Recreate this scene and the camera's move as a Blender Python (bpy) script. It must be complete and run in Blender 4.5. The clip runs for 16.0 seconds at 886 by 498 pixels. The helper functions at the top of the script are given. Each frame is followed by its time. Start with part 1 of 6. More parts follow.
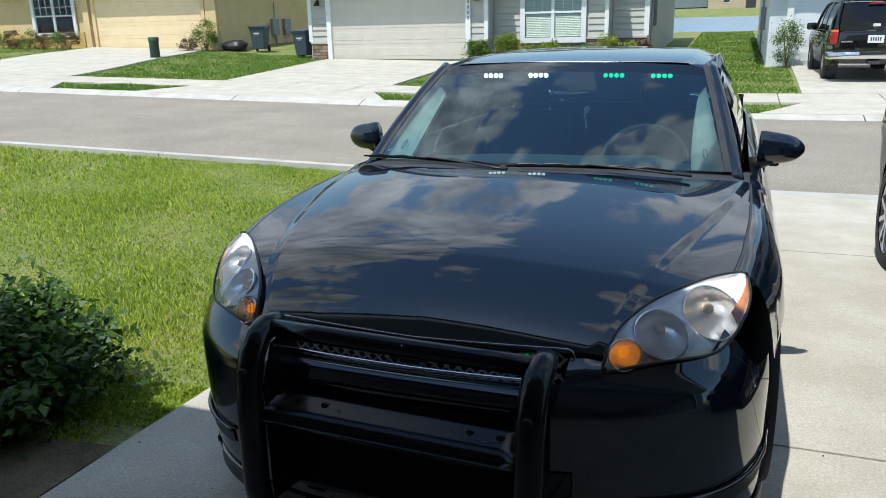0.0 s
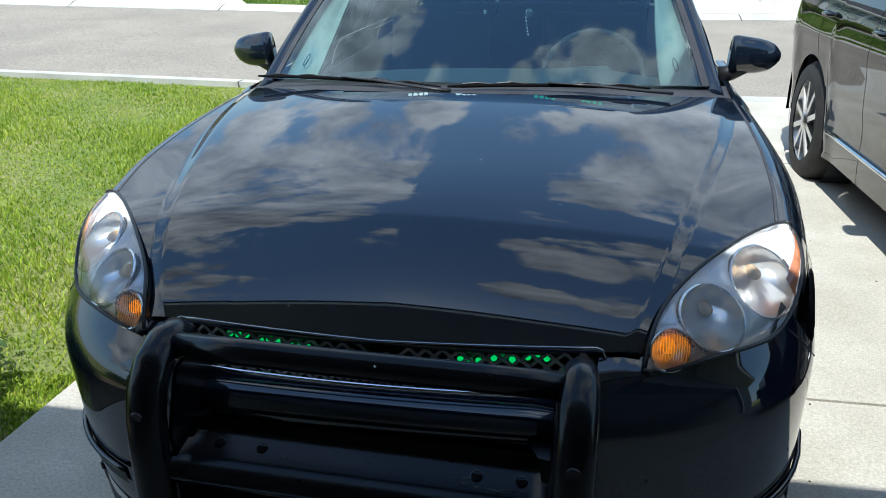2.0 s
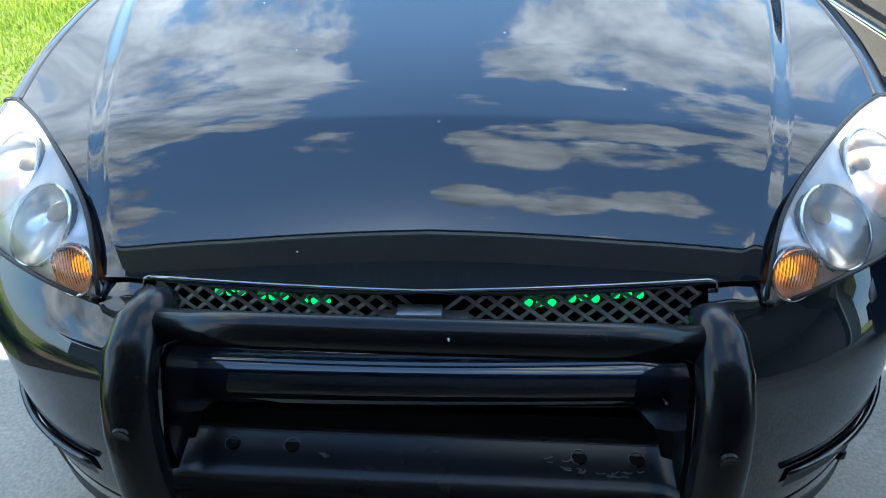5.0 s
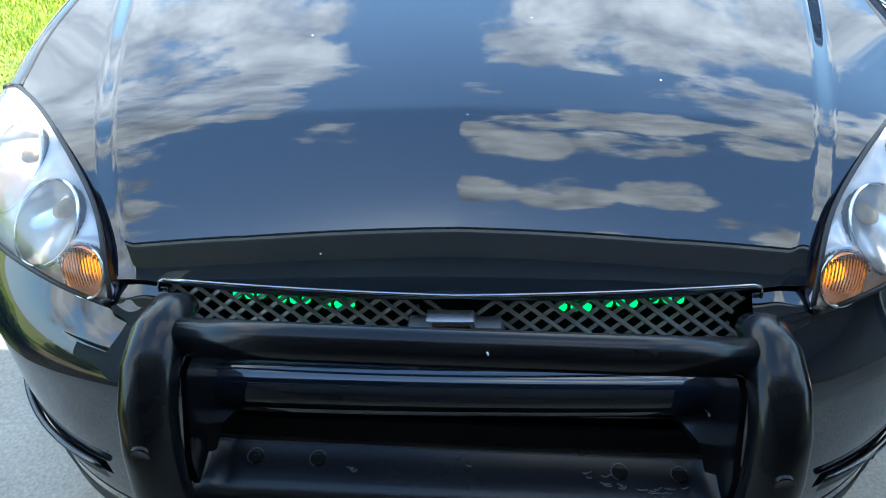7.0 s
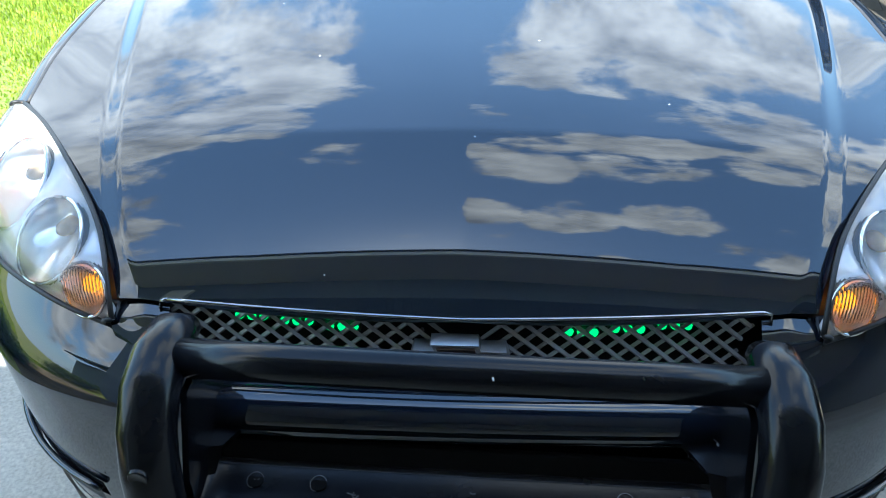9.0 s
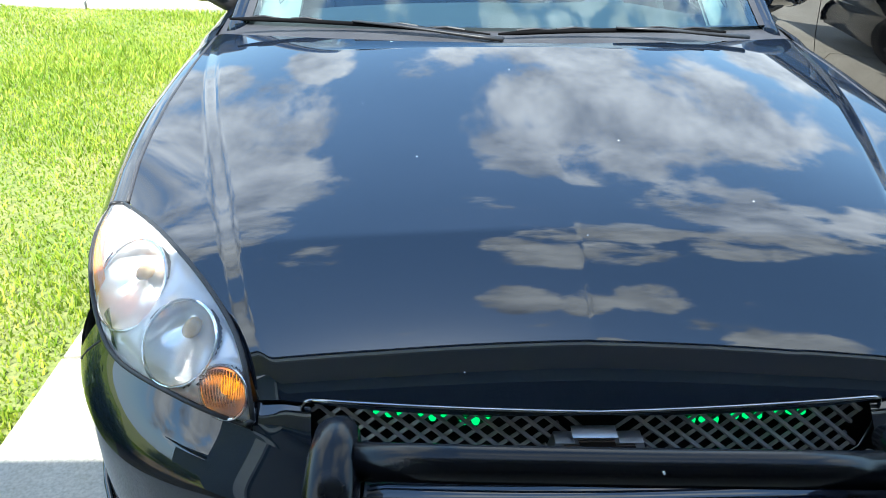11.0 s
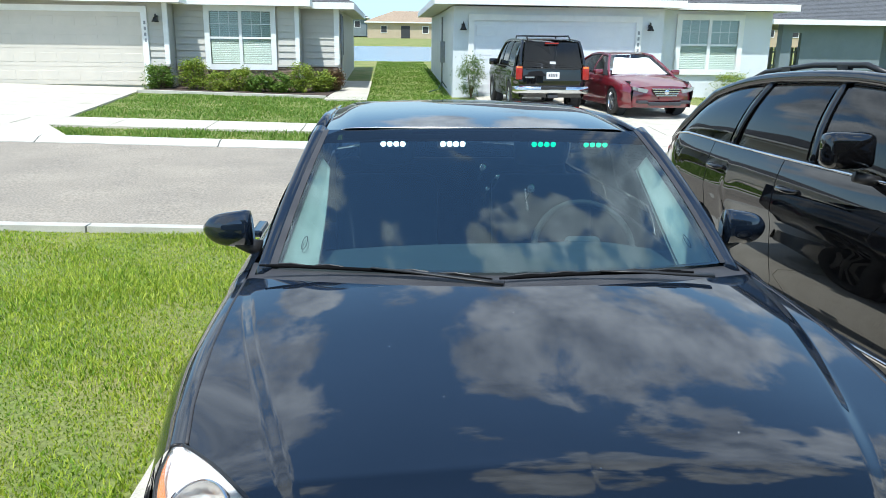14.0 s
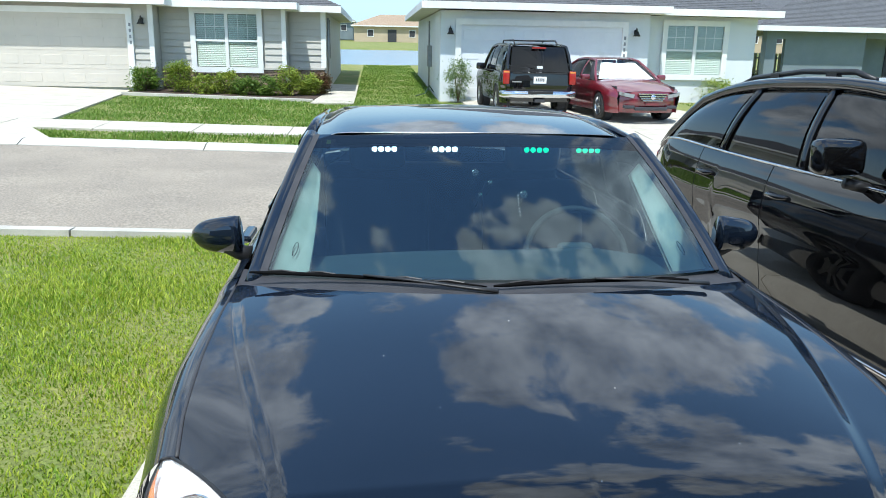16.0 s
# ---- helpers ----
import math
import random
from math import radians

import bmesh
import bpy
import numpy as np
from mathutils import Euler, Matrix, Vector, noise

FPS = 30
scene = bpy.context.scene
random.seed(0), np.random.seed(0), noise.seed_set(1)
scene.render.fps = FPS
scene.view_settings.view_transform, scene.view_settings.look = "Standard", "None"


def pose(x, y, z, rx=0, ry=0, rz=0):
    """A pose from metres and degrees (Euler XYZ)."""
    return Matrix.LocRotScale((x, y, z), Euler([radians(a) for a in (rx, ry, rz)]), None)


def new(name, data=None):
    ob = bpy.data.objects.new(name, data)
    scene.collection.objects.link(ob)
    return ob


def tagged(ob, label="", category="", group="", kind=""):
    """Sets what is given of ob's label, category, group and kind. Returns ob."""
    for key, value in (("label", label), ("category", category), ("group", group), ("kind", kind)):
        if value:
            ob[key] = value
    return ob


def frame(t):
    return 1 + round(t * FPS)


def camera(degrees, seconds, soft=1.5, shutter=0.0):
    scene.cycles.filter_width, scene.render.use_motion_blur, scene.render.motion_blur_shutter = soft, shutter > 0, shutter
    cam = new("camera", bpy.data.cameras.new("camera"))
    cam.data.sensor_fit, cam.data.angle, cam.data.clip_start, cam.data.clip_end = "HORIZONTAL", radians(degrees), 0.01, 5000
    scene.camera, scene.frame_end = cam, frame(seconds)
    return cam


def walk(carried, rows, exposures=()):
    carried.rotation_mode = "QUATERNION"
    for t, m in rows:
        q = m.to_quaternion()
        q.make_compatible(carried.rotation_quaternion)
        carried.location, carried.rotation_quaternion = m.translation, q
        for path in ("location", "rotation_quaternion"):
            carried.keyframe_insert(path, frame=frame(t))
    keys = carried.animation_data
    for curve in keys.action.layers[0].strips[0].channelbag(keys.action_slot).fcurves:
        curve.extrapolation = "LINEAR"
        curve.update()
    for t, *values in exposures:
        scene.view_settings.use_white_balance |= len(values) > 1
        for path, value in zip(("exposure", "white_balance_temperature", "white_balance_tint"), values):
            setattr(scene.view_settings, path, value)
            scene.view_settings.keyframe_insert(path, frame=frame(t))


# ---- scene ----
cam = camera(59.89, 16.0, soft=0.9)
PATH = [
    (0.0, pose(0.7118, -1.5522, 1.4826, 73.388, 1.441, 20.167)),
    (0.5, pose(0.7067, -1.4748, 1.4657, 72.161, 1.714, 20.291)),
    (1.0, pose(0.6361, -1.3565, 1.4404, 71.076, 0.872, 15.732)),
    (1.5, pose(0.4816, -1.1948, 1.4404, 68.875, 1.874, 13.352)),
    (2.0, pose(0.3493, -1.0688, 1.4290, 66.363, 1.051, 10.331)),
    (2.5, pose(0.3132, -1.0373, 1.4320, 63.822, 1.287, 9.242)),
    (3.0, pose(0.2795, -0.9316, 1.4135, 61.370, 2.109, 8.355)),
    (3.5, pose(0.2504, -0.8369, 1.3943, 59.243, 2.349, 7.694)),
    (3.7, pose(0.2346, -0.8127, 1.3899, 58.542, 2.268, 6.993)),
    (5.8, pose(0.0090, -0.7171, 1.3608, 54.975, 0.307, 0.844)),
    (6.0, pose(0.0057, -0.7058, 1.3671, 54.803, -0.168, 1.260)),
    (6.5, pose(0.0139, -0.6932, 1.3767, 54.045, 0.317, 1.562)),
    (7.0, pose(0.0208, -0.6789, 1.3697, 53.662, 0.872, 1.997)),
    (7.5, pose(0.0240, -0.6698, 1.3673, 53.358, 0.982, 2.034)),
    (8.0, pose(0.0246, -0.6604, 1.3739, 52.786, 0.890, 2.073)),
    (8.2, pose(0.0257, -0.6768, 1.3547, 54.229, 0.870, 2.234)),
    (10.3, pose(-0.1229, -0.6510, 1.4013, 56.236, -1.010, 2.307)),
    (10.5, pose(-0.1667, -0.6607, 1.4072, 57.494, -0.856, 1.168)),
    (11.0, pose(-0.2466, -0.6921, 1.4362, 59.936, -0.899, -1.555)),
    (11.5, pose(-0.3022, -0.7345, 1.4789, 62.734, -1.048, -3.799)),
    (12.0, pose(-0.3298, -0.7987, 1.5322, 67.363, -0.986, -4.415)),
    (12.5, pose(-0.3484, -0.8141, 1.5614, 70.426, -1.089, -4.245)),
    (13.0, pose(-0.3547, -0.8364, 1.5821, 73.922, -1.174, -4.418)),
    (13.5, pose(-0.3571, -0.8485, 1.5890, 74.434, -0.972, -4.193)),
    (14.0, pose(-0.3577, -0.8554, 1.5907, 74.918, -0.746, -3.878)),
    (14.5, pose(-0.3628, -0.8516, 1.5919, 75.392, -0.764, -4.247)),
    (15.0, pose(-0.3691, -0.8442, 1.5925, 75.809, -1.110, -4.591)),
    (15.5, pose(-0.3694, -0.8347, 1.5928, 75.642, -1.071, -4.862)),
    (16.0, pose(-0.3766, -0.8248, 1.5921, 75.212, -1.084, -4.856)),
]
EXPOSURES = [(0.0, 0.0, 6330, 7), (1.5, 0.14, 6220, 6), (2.5, 0.6, 5940, 5), (3.5, 1.0, 5840, 4), (6.0, 1.78, 6250, 4), (8.2, 1.87, 6250, 4), (10.3, 1.8, 6250, 5), (11.0, 1.53, 6300, 5), (12.0, 0.85, 6150, 6), (13.0, 0.4, 6150, 6), (16.0, 0.32, 6150, 6)]
walk(cam, PATH, EXPOSURES)

# ---- daylight ----
SUN_WAY = Vector((0.15, 0.48, -1.05)).normalized()
sun_data = bpy.data.lights.new("sun", "SUN")
sun_data.energy, sun_data.angle, sun_data.color = 4.7, radians(0.55), (1.0, 0.975, 0.93)
sun = new("sun", sun_data)
sun.rotation_mode = "QUATERNION"
sun.rotation_quaternion = SUN_WAY.to_track_quat("-Z", "Y")

world = bpy.data.worlds.new("sky")
scene.world = world
world.use_nodes = True


def node(tree, kind, links=None, **settings):
    n = tree.nodes.new(kind)
    if "operation" in settings:
        n.operation = settings["operation"]
    if "data_type" in settings:
        n.data_type = settings["data_type"]
    if "interpolation_type" in settings:
        n.interpolation_type = settings["interpolation_type"]
    for key, value in (links or {}).items():
        if isinstance(value, bpy.types.NodeSocket):
            tree.links.new(value, n.inputs[key])
        else:
            n.inputs[key].default_value = value
    return n


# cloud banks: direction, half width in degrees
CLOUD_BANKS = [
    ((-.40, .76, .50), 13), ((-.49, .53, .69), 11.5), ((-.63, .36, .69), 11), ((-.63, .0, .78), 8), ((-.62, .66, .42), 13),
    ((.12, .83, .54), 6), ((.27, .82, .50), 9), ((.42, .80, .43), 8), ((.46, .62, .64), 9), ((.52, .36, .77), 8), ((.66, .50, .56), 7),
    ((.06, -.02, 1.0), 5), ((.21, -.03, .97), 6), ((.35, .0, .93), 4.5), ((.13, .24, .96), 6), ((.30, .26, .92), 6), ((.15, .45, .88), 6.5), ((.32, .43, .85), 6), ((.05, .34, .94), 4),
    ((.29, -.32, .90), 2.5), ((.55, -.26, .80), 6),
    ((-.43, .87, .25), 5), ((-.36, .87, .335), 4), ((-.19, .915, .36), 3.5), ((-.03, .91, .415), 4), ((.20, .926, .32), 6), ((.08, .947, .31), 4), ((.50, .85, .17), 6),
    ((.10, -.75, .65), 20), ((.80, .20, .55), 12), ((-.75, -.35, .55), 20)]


def build_sky():
    t = world.node_tree
    t.nodes.clear()
    sky = node(t, "ShaderNodeTexSky")
    sky.sky_type, sky.sun_disc = "NISHITA", False
    sky.sun_elevation, sky.sun_rotation = radians(64.4), radians(197.4)
    sky.air_density, sky.dust_density, sky.ozone_density = 1.3, 0.35, 2.0
    co = node(t, "ShaderNodeTexCoord").outputs["Generated"]
    sep = node(t, "ShaderNodeSeparateXYZ", {0: co})
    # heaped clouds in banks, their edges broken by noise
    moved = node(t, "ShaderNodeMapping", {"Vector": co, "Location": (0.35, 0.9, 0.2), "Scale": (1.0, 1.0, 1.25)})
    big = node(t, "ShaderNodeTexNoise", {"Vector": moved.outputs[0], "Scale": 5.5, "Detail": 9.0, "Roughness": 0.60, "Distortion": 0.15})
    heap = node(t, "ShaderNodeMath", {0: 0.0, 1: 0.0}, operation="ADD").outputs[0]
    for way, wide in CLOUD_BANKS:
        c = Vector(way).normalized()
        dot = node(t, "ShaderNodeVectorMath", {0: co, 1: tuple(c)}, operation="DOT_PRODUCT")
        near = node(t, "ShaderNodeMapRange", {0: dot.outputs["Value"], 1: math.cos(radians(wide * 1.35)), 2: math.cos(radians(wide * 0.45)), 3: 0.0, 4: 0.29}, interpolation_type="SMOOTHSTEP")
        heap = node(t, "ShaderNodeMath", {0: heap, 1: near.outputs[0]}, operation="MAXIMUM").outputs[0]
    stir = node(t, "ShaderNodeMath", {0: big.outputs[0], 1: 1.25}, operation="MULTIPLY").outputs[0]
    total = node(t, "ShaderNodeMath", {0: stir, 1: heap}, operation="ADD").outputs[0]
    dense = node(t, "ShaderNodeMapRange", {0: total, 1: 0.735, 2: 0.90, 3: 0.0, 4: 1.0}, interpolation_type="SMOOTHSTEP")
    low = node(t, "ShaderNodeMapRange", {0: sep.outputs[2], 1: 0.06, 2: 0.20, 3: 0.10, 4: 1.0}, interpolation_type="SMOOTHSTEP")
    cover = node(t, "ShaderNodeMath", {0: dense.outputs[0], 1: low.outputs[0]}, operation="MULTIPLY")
    shade = node(t, "ShaderNodeTexNoise", {"Vector": moved.outputs[0], "Scale": 7.0, "Detail": 7.0, "Roughness": 0.62})
    tone = node(t, "ShaderNodeMapRange", {0: shade.outputs[0], 1: 0.32, 2: 0.68, 3: 0.12, 4: 1.0})
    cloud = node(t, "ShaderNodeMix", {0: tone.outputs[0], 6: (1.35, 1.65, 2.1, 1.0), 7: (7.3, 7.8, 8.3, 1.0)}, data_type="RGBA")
    # pale blue haze along the horizon
    haze = node(t, "ShaderNodeMapRange", {0: sep.outputs[2], 1: 0.0, 2: 0.28, 3: 0.92, 4: 0.0}, interpolation_type="SMOOTHSTEP")
    clear = node(t, "ShaderNodeMix", {0: haze.outputs[0], 6: sky.outputs[0], 7: (3.7, 4.5, 5.5, 1.0)}, data_type="RGBA")
    deep = node(t, "ShaderNodeMix", {0: 1.0, 6: clear.outputs[2], 7: (0.90, 1.03, 1.10, 1.0)}, data_type="RGBA")
    deep.blend_type = "MULTIPLY"
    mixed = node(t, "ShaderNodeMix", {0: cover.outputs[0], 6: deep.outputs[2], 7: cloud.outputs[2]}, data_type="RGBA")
    back = node(t, "ShaderNodeBackground", {"Color": mixed.outputs[2], "Strength": 0.16})
    out = node(t, "ShaderNodeOutputWorld", {"Surface": back.outputs[0]})


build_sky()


# ---- materials ----
def material(name, color, rough=0.6, metal=0.0, second=None, scale=8.0, fine=0.0, fine_scale=120.0, bump=0.0,
             bump_scale=60.0, coat=0.0, vary=0.0, spec=0.5, low=0.35, high=0.65, stretch=None, coords="Object"):
    """Base colour with large stains towards `second`, fine grain, bump, and a shift per object."""
    m = bpy.data.materials.new(name)
    m.use_nodes = True
    t = m.node_tree
    p = t.nodes["Principled BSDF"]
    p.inputs["Roughness"].default_value, p.inputs["Metallic"].default_value = rough, metal
    p.inputs["Specular IOR Level"].default_value = spec
    p.inputs["Coat Weight"].default_value, p.inputs["Coat Roughness"].default_value = coat, 0.02
    p.inputs["Coat IOR"].default_value = 1.72
    co = node(t, "ShaderNodeTexCoord").outputs[coords]
    if stretch:
        co = node(t, "ShaderNodeMapping", {"Vector": co, "Scale": stretch}).outputs[0]
    base = node(t, "ShaderNodeRGB")
    base.outputs[0].default_value = (*color, 1)
    col = base.outputs[0]
    if second:
        n1 = node(t, "ShaderNodeTexNoise", {"Vector": co, "Scale": scale, "Detail": 5.0, "Roughness": 0.6})
        f1 = node(t, "ShaderNodeMapRange", {0: n1.outputs[0], 1: low, 2: high})
        col = node(t, "ShaderNodeMix", {0: f1.outputs[0], 6: col, 7: (*second, 1)}, data_type="RGBA").outputs[2]
    if fine:
        n2 = node(t, "ShaderNodeTexNoise", {"Vector": co, "Scale": fine_scale, "Detail": 3.0})
        f2 = node(t, "ShaderNodeMapRange", {0: n2.outputs[0], 1: 0.25, 2: 0.75, 3: 1 - fine, 4: 1 + fine})
        col = node(t, "ShaderNodeHueSaturation", {"Value": f2.outputs[0], "Color": col}).outputs[0]
    if vary:
        r = node(t, "ShaderNodeObjectInfo").outputs["Random"]
        f3 = node(t, "ShaderNodeMapRange", {0: r, 3: 1 - vary, 4: 1 + vary})
        col = node(t, "ShaderNodeHueSaturation", {"Value": f3.outputs[0], "Color": col}).outputs[0]
    t.links.new(col, p.inputs["Base Color"])
    if bump:
        n3 = node(t, "ShaderNodeTexNoise", {"Vector": co, "Scale": bump_scale, "Detail": 4.0, "Roughness": 0.65})
        b = node(t, "ShaderNodeBump", {"Height": n3.outputs[0], "Strength": bump, "Distance": 0.02})
        t.links.new(b.outputs[0], p.inputs["Normal"])
    return m


def glass(name, tint, gloss=0.02, ior=1.5, haze=0.0, sheen=(1, 1, 1)):
    m = bpy.data.materials.new(name)
    m.use_nodes = True
    t = m.node_tree
    t.nodes.clear()
    clear = node(t, "ShaderNodeBsdfTransparent", {"Color": (*tint, 1)})
    shine = node(t, "ShaderNodeBsdfGlossy", {"Roughness": gloss, "Color": (*sheen, 1)})
    fres = node(t, "ShaderNodeFresnel", {"IOR": ior})
    mix = node(t, "ShaderNodeMixShader", {0: fres.outputs[0], 1: clear.outputs[0], 2: shine.outputs[0]})
    if haze:
        co = node(t, "ShaderNodeTexCoord").outputs["Object"]
        n = node(t, "ShaderNodeTexNoise", {"Vector": co, "Scale": 9.0, "Detail": 4.0})
        f = node(t, "ShaderNodeMapRange", {0: n.outputs[0], 1: 0.3, 2: 0.7, 3: haze * 0.6, 4: haze * 1.4})
        dull = node(t, "ShaderNodeBsdfDiffuse", {"Color": (0.86, 0.88, 0.9, 1)})
        mix = node(t, "ShaderNodeMixShader", {0: f.outputs[0], 1: mix.outputs[0], 2: dull.outputs[0]})
    node(t, "ShaderNodeOutputMaterial", {"Surface": mix.outputs[0]})
    return m


def glowing(name, color, strength):
    m = bpy.data.materials.new(name)
    m.use_nodes = True
    p = m.node_tree.nodes["Principled BSDF"]
    p.inputs["Base Color"].default_value = (*color, 1)
    p.inputs["Emission Color"].default_value = (*color, 1)
    p.inputs["Emission Strength"].default_value = strength
    return m


def leaf_material(name, a, b, rough=0.5):
    """Leaves and blades: colour by island, some light through them."""
    m = bpy.data.materials.new(name)
    m.use_nodes = True
    t = m.node_tree
    p = t.nodes["Principled BSDF"]
    r = node(t, "ShaderNodeNewGeometry").outputs["Random Per Island"]
    co = node(t, "ShaderNodeTexCoord").outputs["Object"]
    n = node(t, "ShaderNodeTexNoise", {"Vector": co, "Scale": 1.3, "Detail": 4.0})
    s = node(t, "ShaderNodeMath", {0: r, 1: n.outputs[0]}, operation="ADD")
    f = node(t, "ShaderNodeMapRange", {0: s.outputs[0], 1: 0.45, 2: 1.45})
    col = node(t, "ShaderNodeMix", {0: f.outputs[0], 6: (*a, 1), 7: (*b, 1)}, data_type="RGBA").outputs[2]
    t.links.new(col, p.inputs["Base Color"])
    p.inputs["Roughness"].default_value = rough
    p.inputs["Specular IOR Level"].default_value = 0.35
    tr = node(t, "ShaderNodeBsdfTranslucent", {"Color": col})
    mix = node(t, "ShaderNodeMixShader", {0: 0.3, 1: p.outputs[0], 2: tr.outputs[0]})
    t.links.new(mix.outputs[0], t.nodes["Material Output"].inputs["Surface"])
    return m


M_GROUND = material("lawn_soil", (0.14, 0.19, 0.035), 0.9, second=(0.25, 0.24, 0.08), scale=1.1, fine=0.45, fine_scale=45, bump=0.9, bump_scale=40)
M_BLADE = leaf_material("grass_blades", (0.13, 0.255, 0.014), (0.45, 0.51, 0.062))
M_BLADE_FAR = leaf_material("far_grass_blades", (0.09, 0.19, 0.018), (0.20, 0.29, 0.05))
M_SOIL = material("bare_soil", (0.20, 0.15, 0.09), 0.95, second=(0.11, 0.09, 0.05), scale=5, fine=0.4, bump=0.8)
M_MULCH = material("mulch", (0.10, 0.065, 0.045), 0.95, second=(0.05, 0.035, 0.03), scale=14, fine=0.5, bump=1.0, bump_scale=50)
M_CONCRETE = material("driveway_concrete", (0.565, 0.525, 0.445), 0.85, second=(0.435, 0.395, 0.32), scale=2.3, fine=0.22, fine_scale=110, bump=0.3, bump_scale=180, low=0.3, high=0.7)
M_KERB = material("kerb_concrete", (0.55, 0.52, 0.46), 0.85, second=(0.42, 0.40, 0.35), scale=2.2, fine=0.12, bump=0.3, bump_scale=120)
M_ASPHALT = material("asphalt", (0.322, 0.278, 0.222), 0.93, second=(0.262, 0.228, 0.186), scale=0.8, fine=0.36, fine_scale=40, bump=0.6, bump_scale=75)
M_PAINT = material("blue_black_car_paint", (0.0055, 0.0098, 0.0185), 0.5, second=(0.0075, 0.012, 0.022), scale=3, coat=1.0, spec=0.0)
M_PAINT_BLACK = material("black_car_paint", (0.004, 0.004, 0.0045), 0.6, second=(0.006, 0.006, 0.0065), scale=3, coat=1.0, spec=0.0)
M_PAINT_RED = material("dark_red_car_paint", (0.16, 0.008, 0.018), 0.3, second=(0.13, 0.006, 0.014), scale=3, coat=1.0)
M_POWDER = material("black_powder_coat", (0.0035, 0.004, 0.006), 0.17, second=(0.007, 0.0075, 0.0095), scale=9, bump=0.03, bump_scale=260, spec=0.27)
M_PLASTIC = material("black_plastic", (0.012, 0.012, 0.013), 0.45, second=(0.02, 0.02, 0.021), scale=12)
M_MESH = material("grey_plastic_mesh", (0.36, 0.36, 0.365), 0.35, second=(0.28, 0.28, 0.285), scale=20)
M_TYRE = material("tyre_rubber", (0.016, 0.016, 0.016), 0.8, second=(0.03, 0.028, 0.026), scale=10, bump=0.3)
M_CHROME = material("chrome", (0.75, 0.76, 0.78), 0.08, 1.0, second=(0.62, 0.63, 0.65), scale=20)
M_DARK_CHROME = material("dulled_chrome", (0.38, 0.385, 0.39), 0.16, 1.0, second=(0.28, 0.285, 0.29), scale=25)
M_ALLOY = material("alloy", (0.6, 0.6, 0.61), 0.3, 1.0, second=(0.5, 0.5, 0.5), scale=10)
M_REFLECT = material("lamp_reflector", (0.94, 0.93, 0.91), 0.14, 0.55, second=(0.86, 0.84, 0.80), scale=30)
M_SILVER = material("silver_lamp_housing", (0.93, 0.94, 0.945), 0.16, 0.20, second=(0.88, 0.89, 0.90), scale=10)
M_LENS = glass("hazed_clear_lens", (0.97, 0.975, 0.98), 0.012, 1.55, 0.055)
M_WINDSHIELD = glass("windshield_glass", (0.58, 0.75, 0.77), 0.005, 2.05, sheen=(0.80, 0.94, 1.0))
M_SHADE_BAND = glass("shade_band_glass", (0.14, 0.19, 0.26), 0.005, 1.65)
M_TINT = glass("dark_tinted_glass", (0.10, 0.10, 0.11), 0.01, 1.55)
M_WINDOW = glass("house_window_glass", (0.86, 0.91, 0.89), 0.01, 1.5)
M_CLEAR = glass("clear_car_glass", (0.90, 0.94, 0.93), 0.01, 1.5)
M_AMBER = glowing("amber_lamp", (1.0, 0.36, 0.012), 0.8)
M_AMBER_OFF = material("amber_reflector", (0.72, 0.27, 0.06), 0.2, second=(0.55, 0.18, 0.04), scale=30)
M_RED_LAMP = material("red_lamp", (0.36, 0.02, 0.015), 0.15, second=(0.28, 0.015, 0.012), scale=25)
M_LED_WHITE = glowing("white_led", (0.95, 1.0, 0.98), 4.0)
M_LED_GREEN = glowing("green_led", (0.02, 0.75, 0.36), 1.6)
M_LED_GRILLE = glowing("grille_green_led", (0.0, 0.52, 0.10), 0.8)
M_CLEAR_BULB = material("warm_glass_bulb", (0.75, 0.55, 0.32), 0.12, second=(0.62, 0.42, 0.22), scale=40)
M_AMBER_RIB = glass("clear_ribbed_glass", (1.0, 0.93, 0.82), 0.02, 1.5, 0.02)
M_EMBLEM = material("bronze_emblem_face", (0.075, 0.05, 0.035), 0.3, 0.6, second=(0.06, 0.04, 0.03), scale=20)
M_INTERIOR = material("grey_interior", (0.052, 0.07, 0.077), 0.8, second=(0.042, 0.057, 0.064), scale=8)
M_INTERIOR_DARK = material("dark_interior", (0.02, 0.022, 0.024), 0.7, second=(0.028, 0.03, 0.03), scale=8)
M_TRIM_LIGHT = material("light_interior_trim", (0.40, 0.43, 0.385), 0.7, second=(0.34, 0.37, 0.33), scale=8)
# near-black, hardly shiny: shade painted into holes and plate; wiper blades too
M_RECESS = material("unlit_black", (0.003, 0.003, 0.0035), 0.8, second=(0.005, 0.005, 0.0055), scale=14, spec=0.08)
M_SCUFF = material("scuffed_metal", (0.13, 0.135, 0.14), 0.5, 0.5, second=(0.06, 0.065, 0.07), scale=60)
M_SIDING = material("grey_siding", (0.50, 0.48, 0.43), 0.75, second=(0.46, 0.44, 0.40), scale=2, fine=0.05, bump=0.1)
M_TRIM = material("white_trim", (0.80, 0.80, 0.78), 0.6, second=(0.74, 0.74, 0.72), scale=3, fine=0.03)
M_DOOR_GREY = material("garage_door_beige", (0.59, 0.545, 0.47), 0.6, second=(0.55, 0.51, 0.44), scale=2, fine=0.03)
M_DOOR_YELLOW = material("garage_door_cream", (0.78, 0.62, 0.38), 0.6, second=(0.74, 0.58, 0.35), scale=2, fine=0.03)
M_DOOR_WHITE = material("garage_door_white", (0.74, 0.76, 0.78), 0.6, second=(0.70, 0.72, 0.74), scale=2, fine=0.03)
